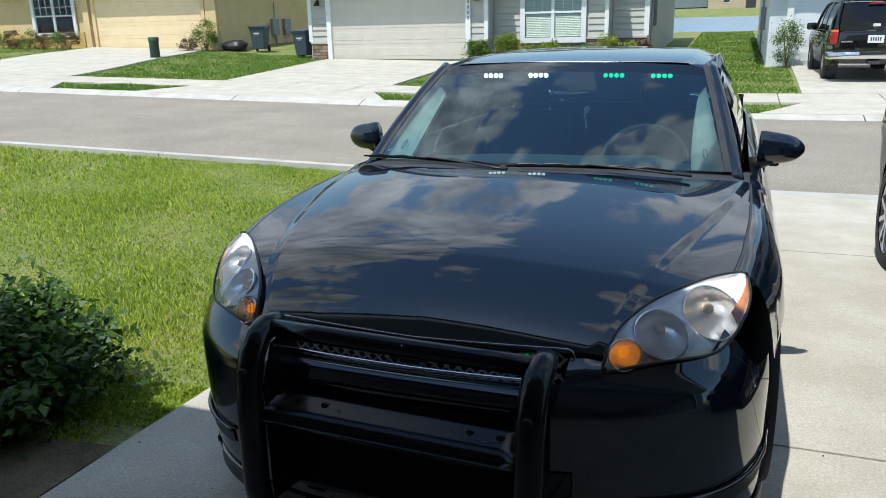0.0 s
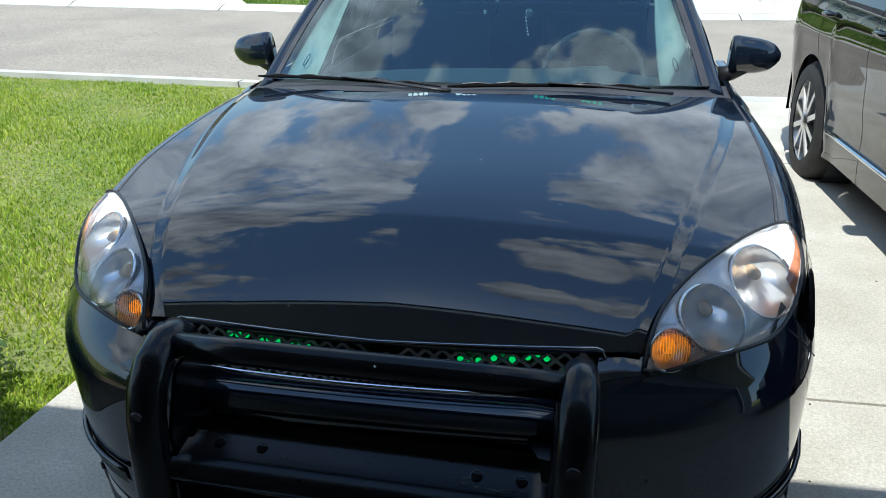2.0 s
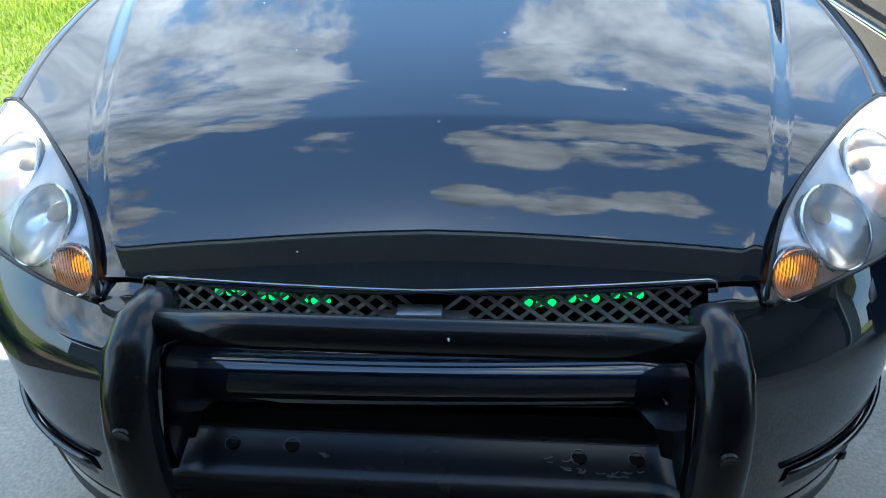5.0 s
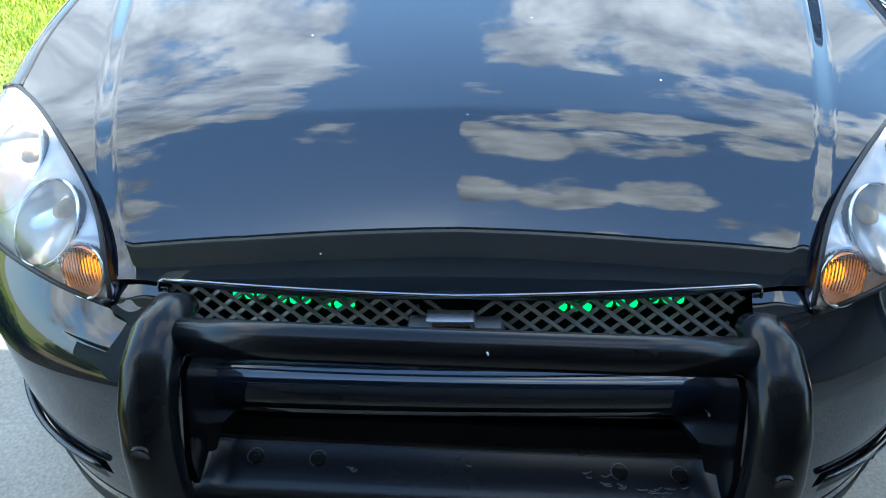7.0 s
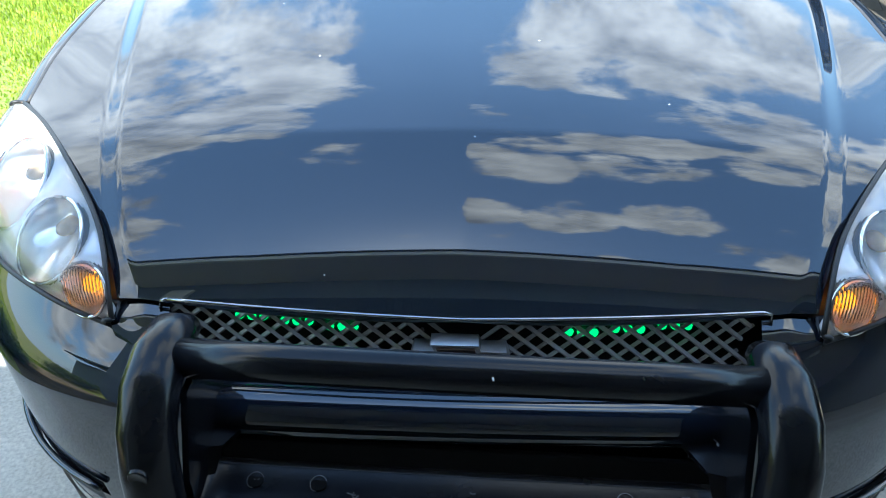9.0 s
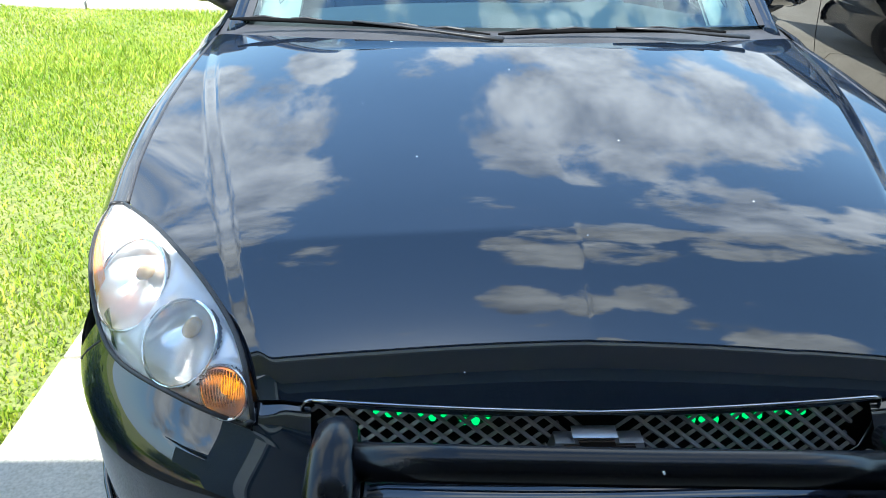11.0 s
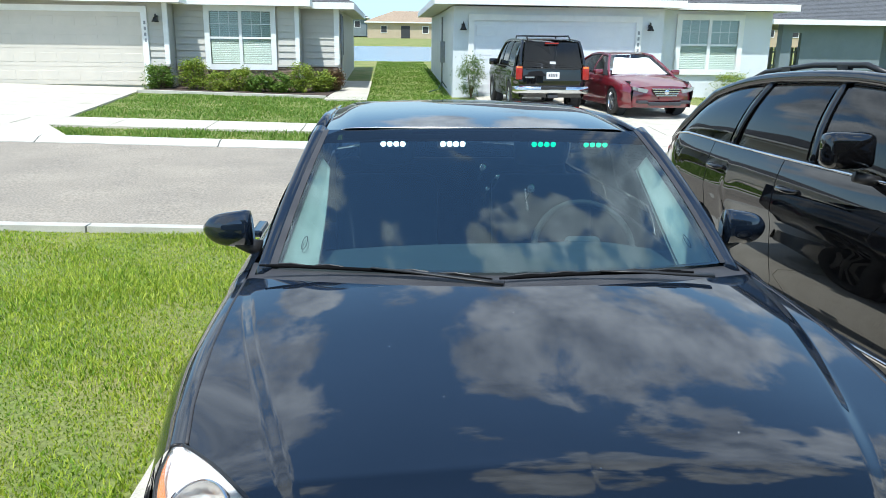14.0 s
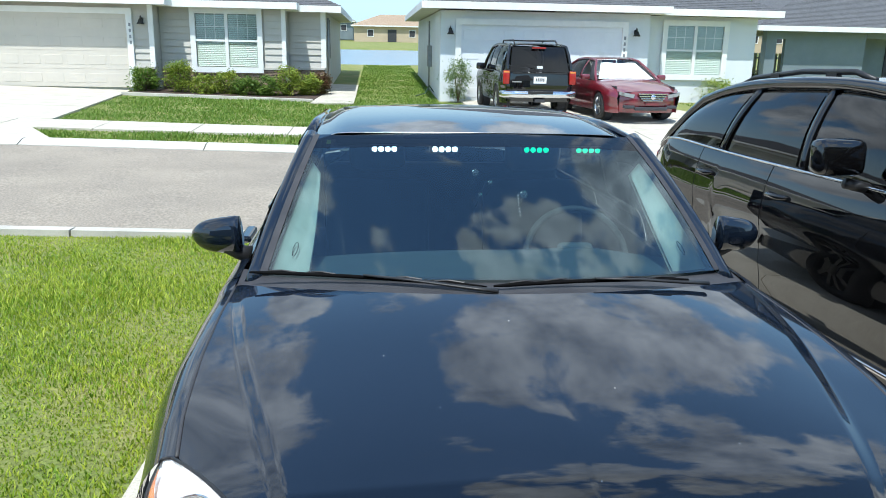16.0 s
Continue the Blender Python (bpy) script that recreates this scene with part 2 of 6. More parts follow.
M_STUCCO_YELLOW = material("yellow_stucco", (0.72, 0.54, 0.30), 0.9, second=(0.66, 0.48, 0.25), scale=1.5, fine=0.08, bump=0.4, bump_scale=40)
M_STUCCO_OCHRE = material("ochre_stucco", (0.60, 0.42, 0.15), 0.9, second=(0.55, 0.38, 0.13), scale=1.5, fine=0.08, bump=0.4, bump_scale=40)
M_STUCCO_BLUE = material("pale_blue_grey_stucco", (0.69, 0.72, 0.745), 0.9, second=(0.65, 0.68, 0.705), scale=1.5, fine=0.06, bump=0.4, bump_scale=40)
M_STUCCO_SLATE = material("slate_blue_stucco", (0.19, 0.23, 0.25), 0.9, second=(0.165, 0.205, 0.225), scale=1.5, fine=0.06, bump=0.4, bump_scale=40)
M_STUCCO_TAN = material("tan_stucco", (0.50, 0.40, 0.28), 0.9, second=(0.45, 0.36, 0.25), scale=1.0, fine=0.05)
M_STONE = material("ledge_stone", (0.33, 0.24, 0.17), 0.9, second=(0.22, 0.15, 0.11), scale=9, fine=0.3, bump=0.7, vary=0.35)
M_SHINGLE = material("grey_shingles", (0.115, 0.118, 0.125), 0.9, second=(0.085, 0.087, 0.092), scale=5, fine=0.35, fine_scale=25, bump=0.8, bump_scale=25)
M_SHINGLE_TAN = material("tan_shingles", (0.40, 0.30, 0.215), 0.9, second=(0.34, 0.255, 0.18), scale=4, fine=0.2, bump=0.5)
M_BLIND = material("white_blinds", (0.80, 0.83, 0.81), 0.6, second=(0.74, 0.77, 0.75), scale=3)
M_BIN = material("blue_grey_plastic", (0.055, 0.075, 0.10), 0.5, second=(0.045, 0.06, 0.08), scale=6)
M_GREEN_BOX = material("dark_green_metal", (0.03, 0.075, 0.045), 0.5, second=(0.025, 0.06, 0.035), scale=8)
M_GREY_METAL = material("grey_metal", (0.30, 0.31, 0.32), 0.5, 0.4, second=(0.24, 0.25, 0.26), scale=9)
M_WATER = material("pond_water", (0.16, 0.20, 0.245), 0.2, second=(0.19, 0.23, 0.27), scale=0.3, bump=0.6, bump_scale=3.0, spec=0.6)
M_LEAF = leaf_material("hedge_leaves", (0.05, 0.12, 0.014), (0.17, 0.26, 0.035))
M_LEAF_BRIGHT = leaf_material("bright_hedge_leaves", (0.11, 0.19, 0.02), (0.33, 0.38, 0.05))
M_LEAF_DARK = leaf_material("dark_glossy_leaves", (0.025, 0.07, 0.012), (0.09, 0.16, 0.02), 0.4)
M_LEAF_RED = leaf_material("reddish_leaves", (0.16, 0.05, 0.04), (0.10, 0.10, 0.03))
M_WOOD = material("twigs", (0.12, 0.08, 0.05), 0.9, second=(0.08, 0.055, 0.035), scale=12)
M_WHITE_SIGN = material("white_plate", (0.75, 0.75, 0.74), 0.5, second=(0.68, 0.68, 0.68), scale=10)
# near-black: lettering, seams and doors, also shade painted into slots and car insides
M_DARK = material("near_black", (0.03, 0.03, 0.035), 0.6, second=(0.045, 0.045, 0.05), scale=10)
M_SUNSHADE = material("silver_sunshade", (0.85, 0.87, 0.88), 0.35, second=(0.75, 0.77, 0.8), scale=6, bump=0.4, bump_scale=10)
M_GARAGE_WALL = material("garage_plaster", (0.55, 0.53, 0.50), 0.9, second=(0.5, 0.48, 0.45), scale=2)
M_ROOF_SOFFIT = material("soffit", (0.6, 0.58, 0.54), 0.7, second=(0.55, 0.53, 0.5), scale=3)


# ---- building helpers ----
def mesh_of(name, verts, faces, mat, smooth=False):
    me = bpy.data.meshes.new(name)
    me.from_pydata([tuple(v) for v in verts], [], faces)
    me.materials.append(mat)
    if smooth:
        me.polygons.foreach_set("use_smooth", [True] * len(me.polygons))
    me.update()
    return me


def outward(shape, middle):
    """Turns a sheet's faces away from a point."""
    v, f = shape
    total = 0.0
    for q in f:
        a, b, c = Vector(v[q[0]]), Vector(v[q[1]]), Vector(v[q[2]])
        total += (b - a).cross(c - a).dot(a - Vector(middle))
    return (v, f) if total > 0 else (v, [tuple(reversed(q)) for q in f])


def part(name, shape, mat, parent=None, label="", smooth=False):
    """shape: a bmesh, or (verts, faces). One mesh object, under a parent."""
    if isinstance(shape, bmesh.types.BMesh):
        me = bpy.data.meshes.new(name)
        bmesh.ops.recalc_face_normals(shape, faces=shape.faces)
        shape.to_mesh(me)
        shape.free()
        me.materials.append(mat)
        if smooth:
            me.polygons.foreach_set("use_smooth", [True] * len(me.polygons))
    else:
        me = mesh_of(name, shape[0], shape[1], mat, smooth)
    ob = new(name, me)
    if parent:
        ob.parent = parent
    if label:
        ob["label"] = label
    return ob


def thing(name, label, category, group="", kind="", at=(0, 0, 0), turn=0.0):
    ob = new(name)
    ob.empty_display_size = 0.2
    ob.matrix_basis = pose(*at, 0, 0, turn)
    return tagged(ob, label, category, group, kind)


def block(bm, x0, x1, y0, y1, z0, z1, bevel=0.0, m=None):
    made = bmesh.ops.create_cube(bm, size=1.0)
    vs = made["verts"]
    bmesh.ops.transform(bm, matrix=Matrix.LocRotScale(((x0 + x1) / 2, (y0 + y1) / 2, (z0 + z1) / 2), None,
                                                     (abs(x1 - x0), abs(y1 - y0), abs(z1 - z0))), verts=vs)
    if bevel:
        es = list({e for v in vs for e in v.link_edges})
        out = bmesh.ops.bevel(bm, geom=es, offset=bevel, segments=2, profile=0.5, affect="EDGES")
        vs = list({v for f in out["faces"] for v in f.verts} | {v for v in vs if v.is_valid})
    if m is not None:
        bmesh.ops.transform(bm, matrix=m, verts=vs)
    return bm


def box(*a, bevel=0.0, m=None):
    return block(bmesh.new(), *a, bevel=bevel, m=m)


def tube(path, radius, sides=12, squash=None, caps=True):
    """Rings along a path; radius a number or one a point."""
    pts = [Vector(p) for p in path]
    verts, faces = [], []
    side = None
    for i, p in enumerate(pts):
        way = (pts[min(i + 1, len(pts) - 1)] - pts[max(i - 1, 0)]).normalized()
        if side is None:
            side = way.orthogonal().normalized() if squash is None else Vector(squash[0])
        side = (side - way * side.dot(way)).normalized()
        other = way.cross(side)
        r = radius[i] if isinstance(radius, (list, tuple)) else radius
        k = squash[1] if squash else 1.0
        for j in range(sides):
            a = 2 * math.pi * j / sides
            verts.append(p + side * (math.cos(a) * r) + other * (math.sin(a) * r * k))
    for i in range(len(pts) - 1):
        for j in range(sides):
            a, b = i * sides + j, i * sides + (j + 1) % sides
            faces.append((a, b, b + sides, a + sides))
    if caps:
        faces.append(tuple(range(sides))[::-1])
        faces.append(tuple(range((len(pts) - 1) * sides, len(pts) * sides)))
    return verts, faces


def lathe(profile, sides=24, axis="Z", at=(0, 0, 0)):
    """profile: (radius, along) pairs."""
    verts, faces = [], []
    for r, h in profile:
        for j in range(sides):
            a = 2 * math.pi * j / sides
            c, s = r * math.cos(a), r * math.sin(a)
            v = {"Z": (c, s, h), "Y": (c, h, s), "X": (h, c, s)}[axis]
            verts.append((v[0] + at[0], v[1] + at[1], v[2] + at[2]))
    for i in range(len(profile) - 1):
        for j in range(sides):
            a, b = i * sides + j, i * sides + (j + 1) % sides
            faces.append((a, b, b + sides, a + sides))
    return verts, faces


def sheet(fn, nu, nv):
    """A grid over u, v in 0..1."""
    verts = [fn(i / nu, j / nv) for i in range(nu + 1) for j in range(nv + 1)]
    faces = [(i * (nv + 1) + j, (i + 1) * (nv + 1) + j, (i + 1) * (nv + 1) + j + 1, i * (nv + 1) + j + 1)
             for i in range(nu) for j in range(nv)]
    return verts, faces


def solid_sheet(fn, nu, nv, push):
    """A sheet with thickness: push is the offset vector of its back."""
    v, f = sheet(fn, nu, nv)
    n = len(v)
    back = [tuple(Vector(p) + Vector(push)) for p in v]
    faces = list(f) + [tuple(i + n for i in reversed(q)) for q in f]
    rim = [i * (nv + 1) for i in range(nu + 1)] + [nu * (nv + 1) + j for j in range(1, nv + 1)] \
        + [i * (nv + 1) + nv for i in range(nu - 1, -1, -1)] + [j for j in range(nv - 1, 0, -1)]
    for a, b in zip(rim, rim[1:] + rim[:1]):
        faces.append((a, b, b + n, a + n))
    return list(v) + back, faces


def joined(*shapes):
    verts, faces = [], []
    for v, f in shapes:
        k = len(verts)
        verts += list(v)
        faces += [tuple(i + k for i in q) for q in f]
    return verts, faces


def prism(outline, axis, a, b):
    """An outline (2D) drawn out along an axis from a to b."""
    put = {"X": lambda p, h: (h, p[0], p[1]), "Y": lambda p, h: (p[0], h, p[1]), "Z": lambda p, h: (p[0], p[1], h)}[axis]
    n = len(outline)
    verts = [put(p, a) for p in outline] + [put(p, b) for p in outline]
    faces = [tuple(range(n))[::-1], tuple(range(n, 2 * n))] + [(i, (i + 1) % n, (i + 1) % n + n, i + n) for i in range(n)]
    return verts, faces


class Curve:
    """A smooth curve through (t, value) pairs (natural cubic)."""

    def __init__(self, pairs):
        x = np.array([p[0] for p in pairs], float)
        y = np.array([p[1] for p in pairs], float)
        n, h = len(x), np.diff(x)
        a = np.eye(n)
        r = np.zeros(n)
        for i in range(1, n - 1):
            a[i, i - 1], a[i, i], a[i, i + 1] = h[i - 1], 2 * (h[i - 1] + h[i]), h[i]
            r[i] = 6 * ((y[i + 1] - y[i]) / h[i] - (y[i] - y[i - 1]) / h[i - 1])
        self.x, self.y, self.h, self.m = x, y, h, np.linalg.solve(a, r)

    def __call__(self, t):
        t = min(max(t, self.x[0]), self.x[-1])
        i = int(min(max(np.searchsorted(self.x, t) - 1, 0), len(self.h) - 1))
        h, u, w = self.h[i], self.x[i + 1] - t, t - self.x[i]
        m0, m1 = self.m[i], self.m[i + 1]
        return float(m0 * u ** 3 / (6 * h) + m1 * w ** 3 / (6 * h) + (self.y[i] / h - m0 * h / 6) * u + (self.y[i + 1] / h - m1 * h / 6) * w)


def clamp(v, a=0.0, b=1.0):
    return min(b, max(a, v))


def ease(v):
    v = clamp(v)
    return v * v * (3 - 2 * v)


def lerp(a, b, k):
    return a + (b - a) * k


# ---- ground ----
RISE = [(-60, 0), (0, 0), (5.5, -.27), (6.9, -.30), (12.55, -.30), (12.85, -.24), (15.7, -.16), (24, -.05), (43, .52), (72, 1.2), (84, 1.5), (135, 2.05), (150, 2.9), (3000, 20)]
RISE_Y, RISE_Z = [p[0] for p in RISE], [p[1] for p in RISE]


def gz(x, y):
    """Height of the ground: the drives fall to the street, the street climbs towards -x."""
    z = float(np.interp(y, RISE_Y, RISE_Z))
    far = clamp((60 - y) / 30)
    z += -.022 * clamp(x, -40, 0) * ease((y - 2) / 5) * far
    z += .16 * ease((-14 - x) / 6) * ease((y - 16) / 6) * far
    return z + .07 * clamp((x + 2) / 4) * clamp((y - 14) / 4) * far
def pond_dip(x, y):
    """The lawn falls into a pond behind the houses."""
    d = min(1.0, max(0.0, (y - 43) / 5)) * min(1.0, max(0.0, (75 - y) / 3)) * clamp((x + 60) / 10) * clamp((13 - x) / 4)
    return -0.9 * d


def build_ground():
    xs = [-2500, -900, -300, -120, -70] + list(np.arange(-50, 30.1, 1.0)) + [40, 60, 100, 200, 500, 1200, 2500]
    ys = [-900, -200, -60, -20, -8, -3] + list(np.arange(-1, 30.1, 0.5)) + list(np.arange(31, 90.1, 1.0)) + [100, 130, 200, 400, 900, 3000]
    verts = [(x, y, gz(x, y) - 0.03 + pond_dip(x, y)) for x in xs for y in ys]
    n = len(ys)
    faces = [(i * n + j, (i + 1) * n + j, (i + 1) * n + j + 1, i * n + j + 1) for i in range(len(xs) - 1) for j in range(n - 1)]
    tagged(part("ground", (verts, faces), M_GROUND, smooth=True), "mown green lawn ground reaching to the horizon", "ground", kind="structure")


def slab(name, outline, lift, mat, label, category, step=1.0, parent=None):
    """A paved sheet with thickness that follows the ground inside a 2D outline of four corners (a, b, c, d)."""
    a, b, c, d = [Vector(p) for p in outline]
    nu = max(1, int(max((b - a).length, (c - d).length) / step))
    nv = max(1, int(max((d - a).length, (c - b).length) / step))

    def fn(u, v):
        p = (a.lerp(b, u)).lerp(d.lerp(c, u), v)
        return (p.x, p.y, gz(p.x, p.y) + lift)
    ob = part(name, solid_sheet(fn, nu, nv, (0, 0, -0.12)), mat, parent)
    if not parent:
        tagged(ob, label, category, kind="structure")
    return ob


build_ground()
slab("road", [(-70, 6.93), (60, 6.93), (60, 12.62), (-70, 12.62)], 0.0, M_ASPHALT, "grey asphalt residential street", "road")


# ---- the dark sedan ----
HOOD_MID = Curve([(0.02, .655), (0.10, .715), (0.15, .762), (0.24, .822), (0.34, .866), (0.6, .907), (0.9, .934), (1.15, .950), (1.5, .960)])
SEAM_Y = [.05, .108, .16, .225, .30, .44, .525, .66, .93, 1.2, 1.5]
SEAM_X = [.44, .462, .484, .515, .568, .68, .755, .774, .793, .80, .80]
CREASE = Curve([(.10, .43), (.2, .488), (.28, .518), (.4, .555), (.55, .597), (.82, .672), (1.17, .75), (1.5, .80)])


def hood_z(x, y):
    reach = .13 * ease((y - .22) / .33)
    z = sum(HOOD_MID(y + reach * k) for k in (-1, -.75, -.5, -.25, 0, .25, .5, .75, 1)) / 9 - .03 * (x / .5) ** 2
    c = CREASE(y)
    d = abs(x) - c
    z -= .0058 * clamp((d + .014) / .028)   # step down outside each crease
    z += .10 * max(0.0, d - .014) * ease((y - .50) / .30)   # flatter shelf between crease and seam
    z -= .008 * (1 - ease((y - .15) / .6)) * min(abs(x), .3) / .3   # faint peak along the middle
    return z


def hood_front(x):
    return .100 + .175 * x * x


def cowl_line(x):
    return 1.125 + .50 * x * x


def seam_x(y):
    return float(np.interp(y, SEAM_Y, SEAM_X))


def hood_point(u, v, lift=0.0):
    s, k = 2 * u - 1, v ** 1.25
    y = lerp(.11, 1.44, k)
    for _ in range(8):
        x = seam_x(y)
        y = lerp(hood_front(x), cowl_line(x), k)
    x = s * (seam_x(y) - .003)
    # columns run along the crease, four of them across its strip
    for _ in range(8):
        y = lerp(hood_front(x), cowl_line(x), k)
        edge = seam_x(y) - .003
        hi = min(CREASE(y) + .0145, edge - .008)
        lo, a = hi - .029, abs(s)
        x = lo * a / .80 if a < .80 else lerp(lo, hi, (a - .80) / .05) if a < .85 else lerp(hi, edge, (a - .85) / .15)
        x = math.copysign(x, s)
    return (x, y, hood_z(x, y) + lift)


FACE = Curve([(.16, .09), (.20, .065), (.26, .045), (.32, .034), (.40, .022), (.5, .014), (.56, .010), (.60, .014), (.63, .032), (.66, .058), (.69, .086), (.72, .108), (.76, .13), (.83, .15)])
FACE_IN = Curve([(.16, .0), (.50, .0), (.58, .002), (.63, .010), (.68, .026), (.73, .046), (.78, .062), (.83, .072)])
FACE_TOP_X = [0, .36, .40, .44, .485, .546, .61, .684, .738, .766, .782, .80, .83, .92]
FACE_TOP_Z = [.652, .652, .656, .664, .672, .687, .695, .690, .694, .718, .735, .70, .625, .60]


def face_point(theta, z, out=0.0):
    """The front bumper's skin: a rounded plan at each height, its shoulder falling back below the lamps."""
    yf, c, s = FACE(z), abs(math.cos(theta)), math.sin(theta)
    x = (.872 - FACE_IN(z) + out) * math.copysign(abs(s) ** (2 / 3), s)
    return (x, .66 - (.66 - yf + out) * c ** .8, z)


def face_theta(x):
    return math.asin(clamp(math.copysign(abs(x / .872) ** 1.5, x), -1, 1))


def wheel(parent, x, y, z, r, width, rim_r, spokes=7, side=1, hub=M_ALLOY):
    w = part("wheel", lathe([(rim_r * .98, -width / 2), (r * .93, -width / 2), (r, -width * .36), (r, width * .36), (r * .93, width / 2), (rim_r, width / 2), (rim_r * .96, width * .3)], 36, "X", (x, y, z)), M_TYRE, parent, smooth=True)
    face = x + side * width * .40
    part("rim", lathe([(rim_r, side * width * .06), (rim_r * .9, -side * .03), (rim_r * .88, -side * .05)], 36, "X", (face, y, z)), hub, w, "wheel rim", True)
    bm = bmesh.new()
    for i in range(spokes):
        a = 2 * math.pi * i / spokes
        m = Matrix.Translation((face, y, z)) @ Matrix.Rotation(a, 4, "X")
        wide = .028 if spokes < 8 else .017
        block(bm, -.02, .012, -wide, wide, .03, rim_r * .95, m=m)
    part("spokes", bm, hub, w, "wheel spokes")
    part("hub_cap", lathe([(.0, side * .03), (.05, side * .028), (.065, side * .0)], 20, "X", (face, y, z)), hub, w, smooth=True)
    part("brake_disc", lathe([(.0, 0), (rim_r * .8, 0), (rim_r * .8, -side * .02)], 24, "X", (x, y, z)), M_GREY_METAL, w)
    return w


def build_headlight(car, side):
    """Clear lens over a bright bezel with two mirror bowls, a ribbed turn signal and a side marker."""
    inner = [(.476, .118, .690), (.488, .16, .742), (.517, .224, .778), (.57, .298, .806), (.625, .37, .818), (.685, .445, .824), (.735, .50, .824), (.765, .532, .820)]
    outer = [(.481, .122, .676), (.546, .140, .692), (.614, .176, .700), (.684, .230, .696), (.738, .293, .700), (.778, .372, .738), (.796, .452, .783), (.786, .529, .814)]
    ci = [Curve([(i / 7, p[k]) for i, p in enumerate(inner)]) for k in range(3)]
    co = [Curve([(i / 7, p[k]) for i, p in enumerate(outer)]) for k in range(3)]

    def lens(u, v, lift=0.0):
        a, b = Vector([c(u) for c in ci]), Vector([c(u) for c in co])
        p = a.lerp(b, v)
        swell = 4 * v * (1 - v) * .024 * (.35 + .65 * math.sin(math.pi * clamp(u * .9 + .08)))
        p += Vector((.42, -.6, .68)).normalized() * (swell + lift)
        return (side * p.x, p.y, p.z)
    bowls = ((.625, .53, .083, .073, .065), (.352, .52, .070, .064, .056), (.148, .55, .040, .036, .030))   # along, across, two radii, depth

    axes = []
    for bu, bv, ru, rv, depth in bowls:
        mid = Vector(lens(bu, bv, -.018))
        eu = (Vector(lens(bu + .03, bv, -.018)) - mid).normalized()
        ev = Vector(lens(bu, bv + .06, -.018)) - mid
        axes.append((mid, eu, (ev - eu * ev.dot(eu)).normalized(), ru, rv, depth))

    def reach(p, spot):
        """Distance from a bowl's middle, 1 at its rim."""
        mid, eu, ev, ru, rv, _ = spot
        return math.hypot((p - mid).dot(eu) / ru, (p - mid).dot(ev) / rv)

    def bezel(u, v):
        edge = clamp(min(u, 1 - u, v * .4, (1 - v) * .4) / .05)
        lift = -.004 - .014 * ease(edge)
        p = Vector(lens(u, v, -.018))
        # raised collar round each bowl
        for spot in axes:
            lift += .005 * math.exp(-((reach(p, spot) - 1.08) / .10) ** 2)
        return lens(u, v, lift)
    verts, faces = sheet(bezel, 96, 48)
    kept = []
    for q in faces:
        mid = (Vector(verts[q[0]]) + Vector(verts[q[2]])) / 2
        if all(reach(mid, spot) > 1 for spot in axes):
            kept.append(q)
    lamp = part("headlight", outward((verts, kept), (side * .55, .6, .5)), M_SILVER, car, "bright silver headlamp bezel behind a clear lens", True)
    part("lamp_shell", sheet(lambda u, v: lens(u, v, -.03 - .06 * math.sin(math.pi * u) * math.sin(math.pi * v)), 16, 8), M_DARK, lamp, "dark lamp shell", True)
    part("lens", outward(sheet(lambda u, v: lens(u, v), 32, 16), (side * .55, .6, .5)), M_LENS, lamp, "clear headlamp lens", True).visible_shadow = False
    rim_pts = [lens(u / 24, 0, .001) for u in range(25)] + [lens(1, v / 6, .001) for v in range(1, 7)] + [lens(1 - u / 24, 1, .001) for u in range(1, 25)] + [lens(0, 1 - v / 6, .001) for v in range(1, 7)]
    part("seal", tube(rim_pts, .0038, 8), M_PLASTIC, lamp, "black rubber seal", True)

    def bowl(spot, name, label, bulb_mat, flutes):
        mid, eu, ev, ru, rv, depth = spot
        deep = mid + Vector((-side * .18, 1, -.12)).normalized() * depth
        n = 48
        rim = [mid + eu * (ru * math.cos(a)) + ev * (rv * math.sin(a)) for a in (2 * math.pi * i / n for i in range(n))]

        def skin(u, k):
            p = rim[int(round(u * n)) % n]
            flute = .0012 * math.sin(u * 2 * math.pi * flutes) * k * (1 - k) * 4 if flutes else 0
            return tuple(deep + (p - mid) * (k * (1 + flute * 12)) + (mid - deep) * k ** 2.1)
        b = part(name, sheet(lambda u, v: skin(u, lerp(1.0, .06, v)), n, 14), M_REFLECT, lamp, label, True)
        part("bowl_rim", tube(rim + [rim[0]], .0028, 8, caps=False), M_CHROME, b, "bright bowl rim", True)
        way = (mid - deep).normalized()
        m = Matrix.Translation(deep) @ way.to_track_quat("Z", "Y").to_matrix().to_4x4()
        pv, pf = lathe([(.013, .0), (.013, depth * .25), (.011, depth * .45), (.006, depth * .58), (.0, depth * .62)], 16)
        part("bulb", ([tuple(m @ Vector(p)) for p in pv], pf), bulb_mat, b, smooth=True)
        return mid, eu, ev, way
    bowl(axes[0], "high_beam_bowl", "fluted chrome high beam reflector bowl", M_CLEAR_BULB, 16)
    bowl(axes[1], "low_beam_bowl", "smooth chrome low beam bowl", M_CLEAR_BULB, 0)
    mid, eu, ev, way = bowl(axes[2], "turn_signal", "bright ribbed turn signal bowl", M_AMBER, 0)
    pv, pf = lathe([(.0, .010), (.008, .008), (.012, .002), (.013, -.010)], 20)
    m = Matrix.Translation(mid - way * .014) @ way.to_track_quat("Z", "Y").to_matrix().to_4x4()
    part("signal_glow", ([tuple(m @ Vector(p)) for p in pv], pf), M_AMBER, lamp, "lit amber turn signal", True)
    ribs = []
    up = (Vector((0, 0, 1)) - way * way.z).normalized()
    across = up.cross(way).normalized()
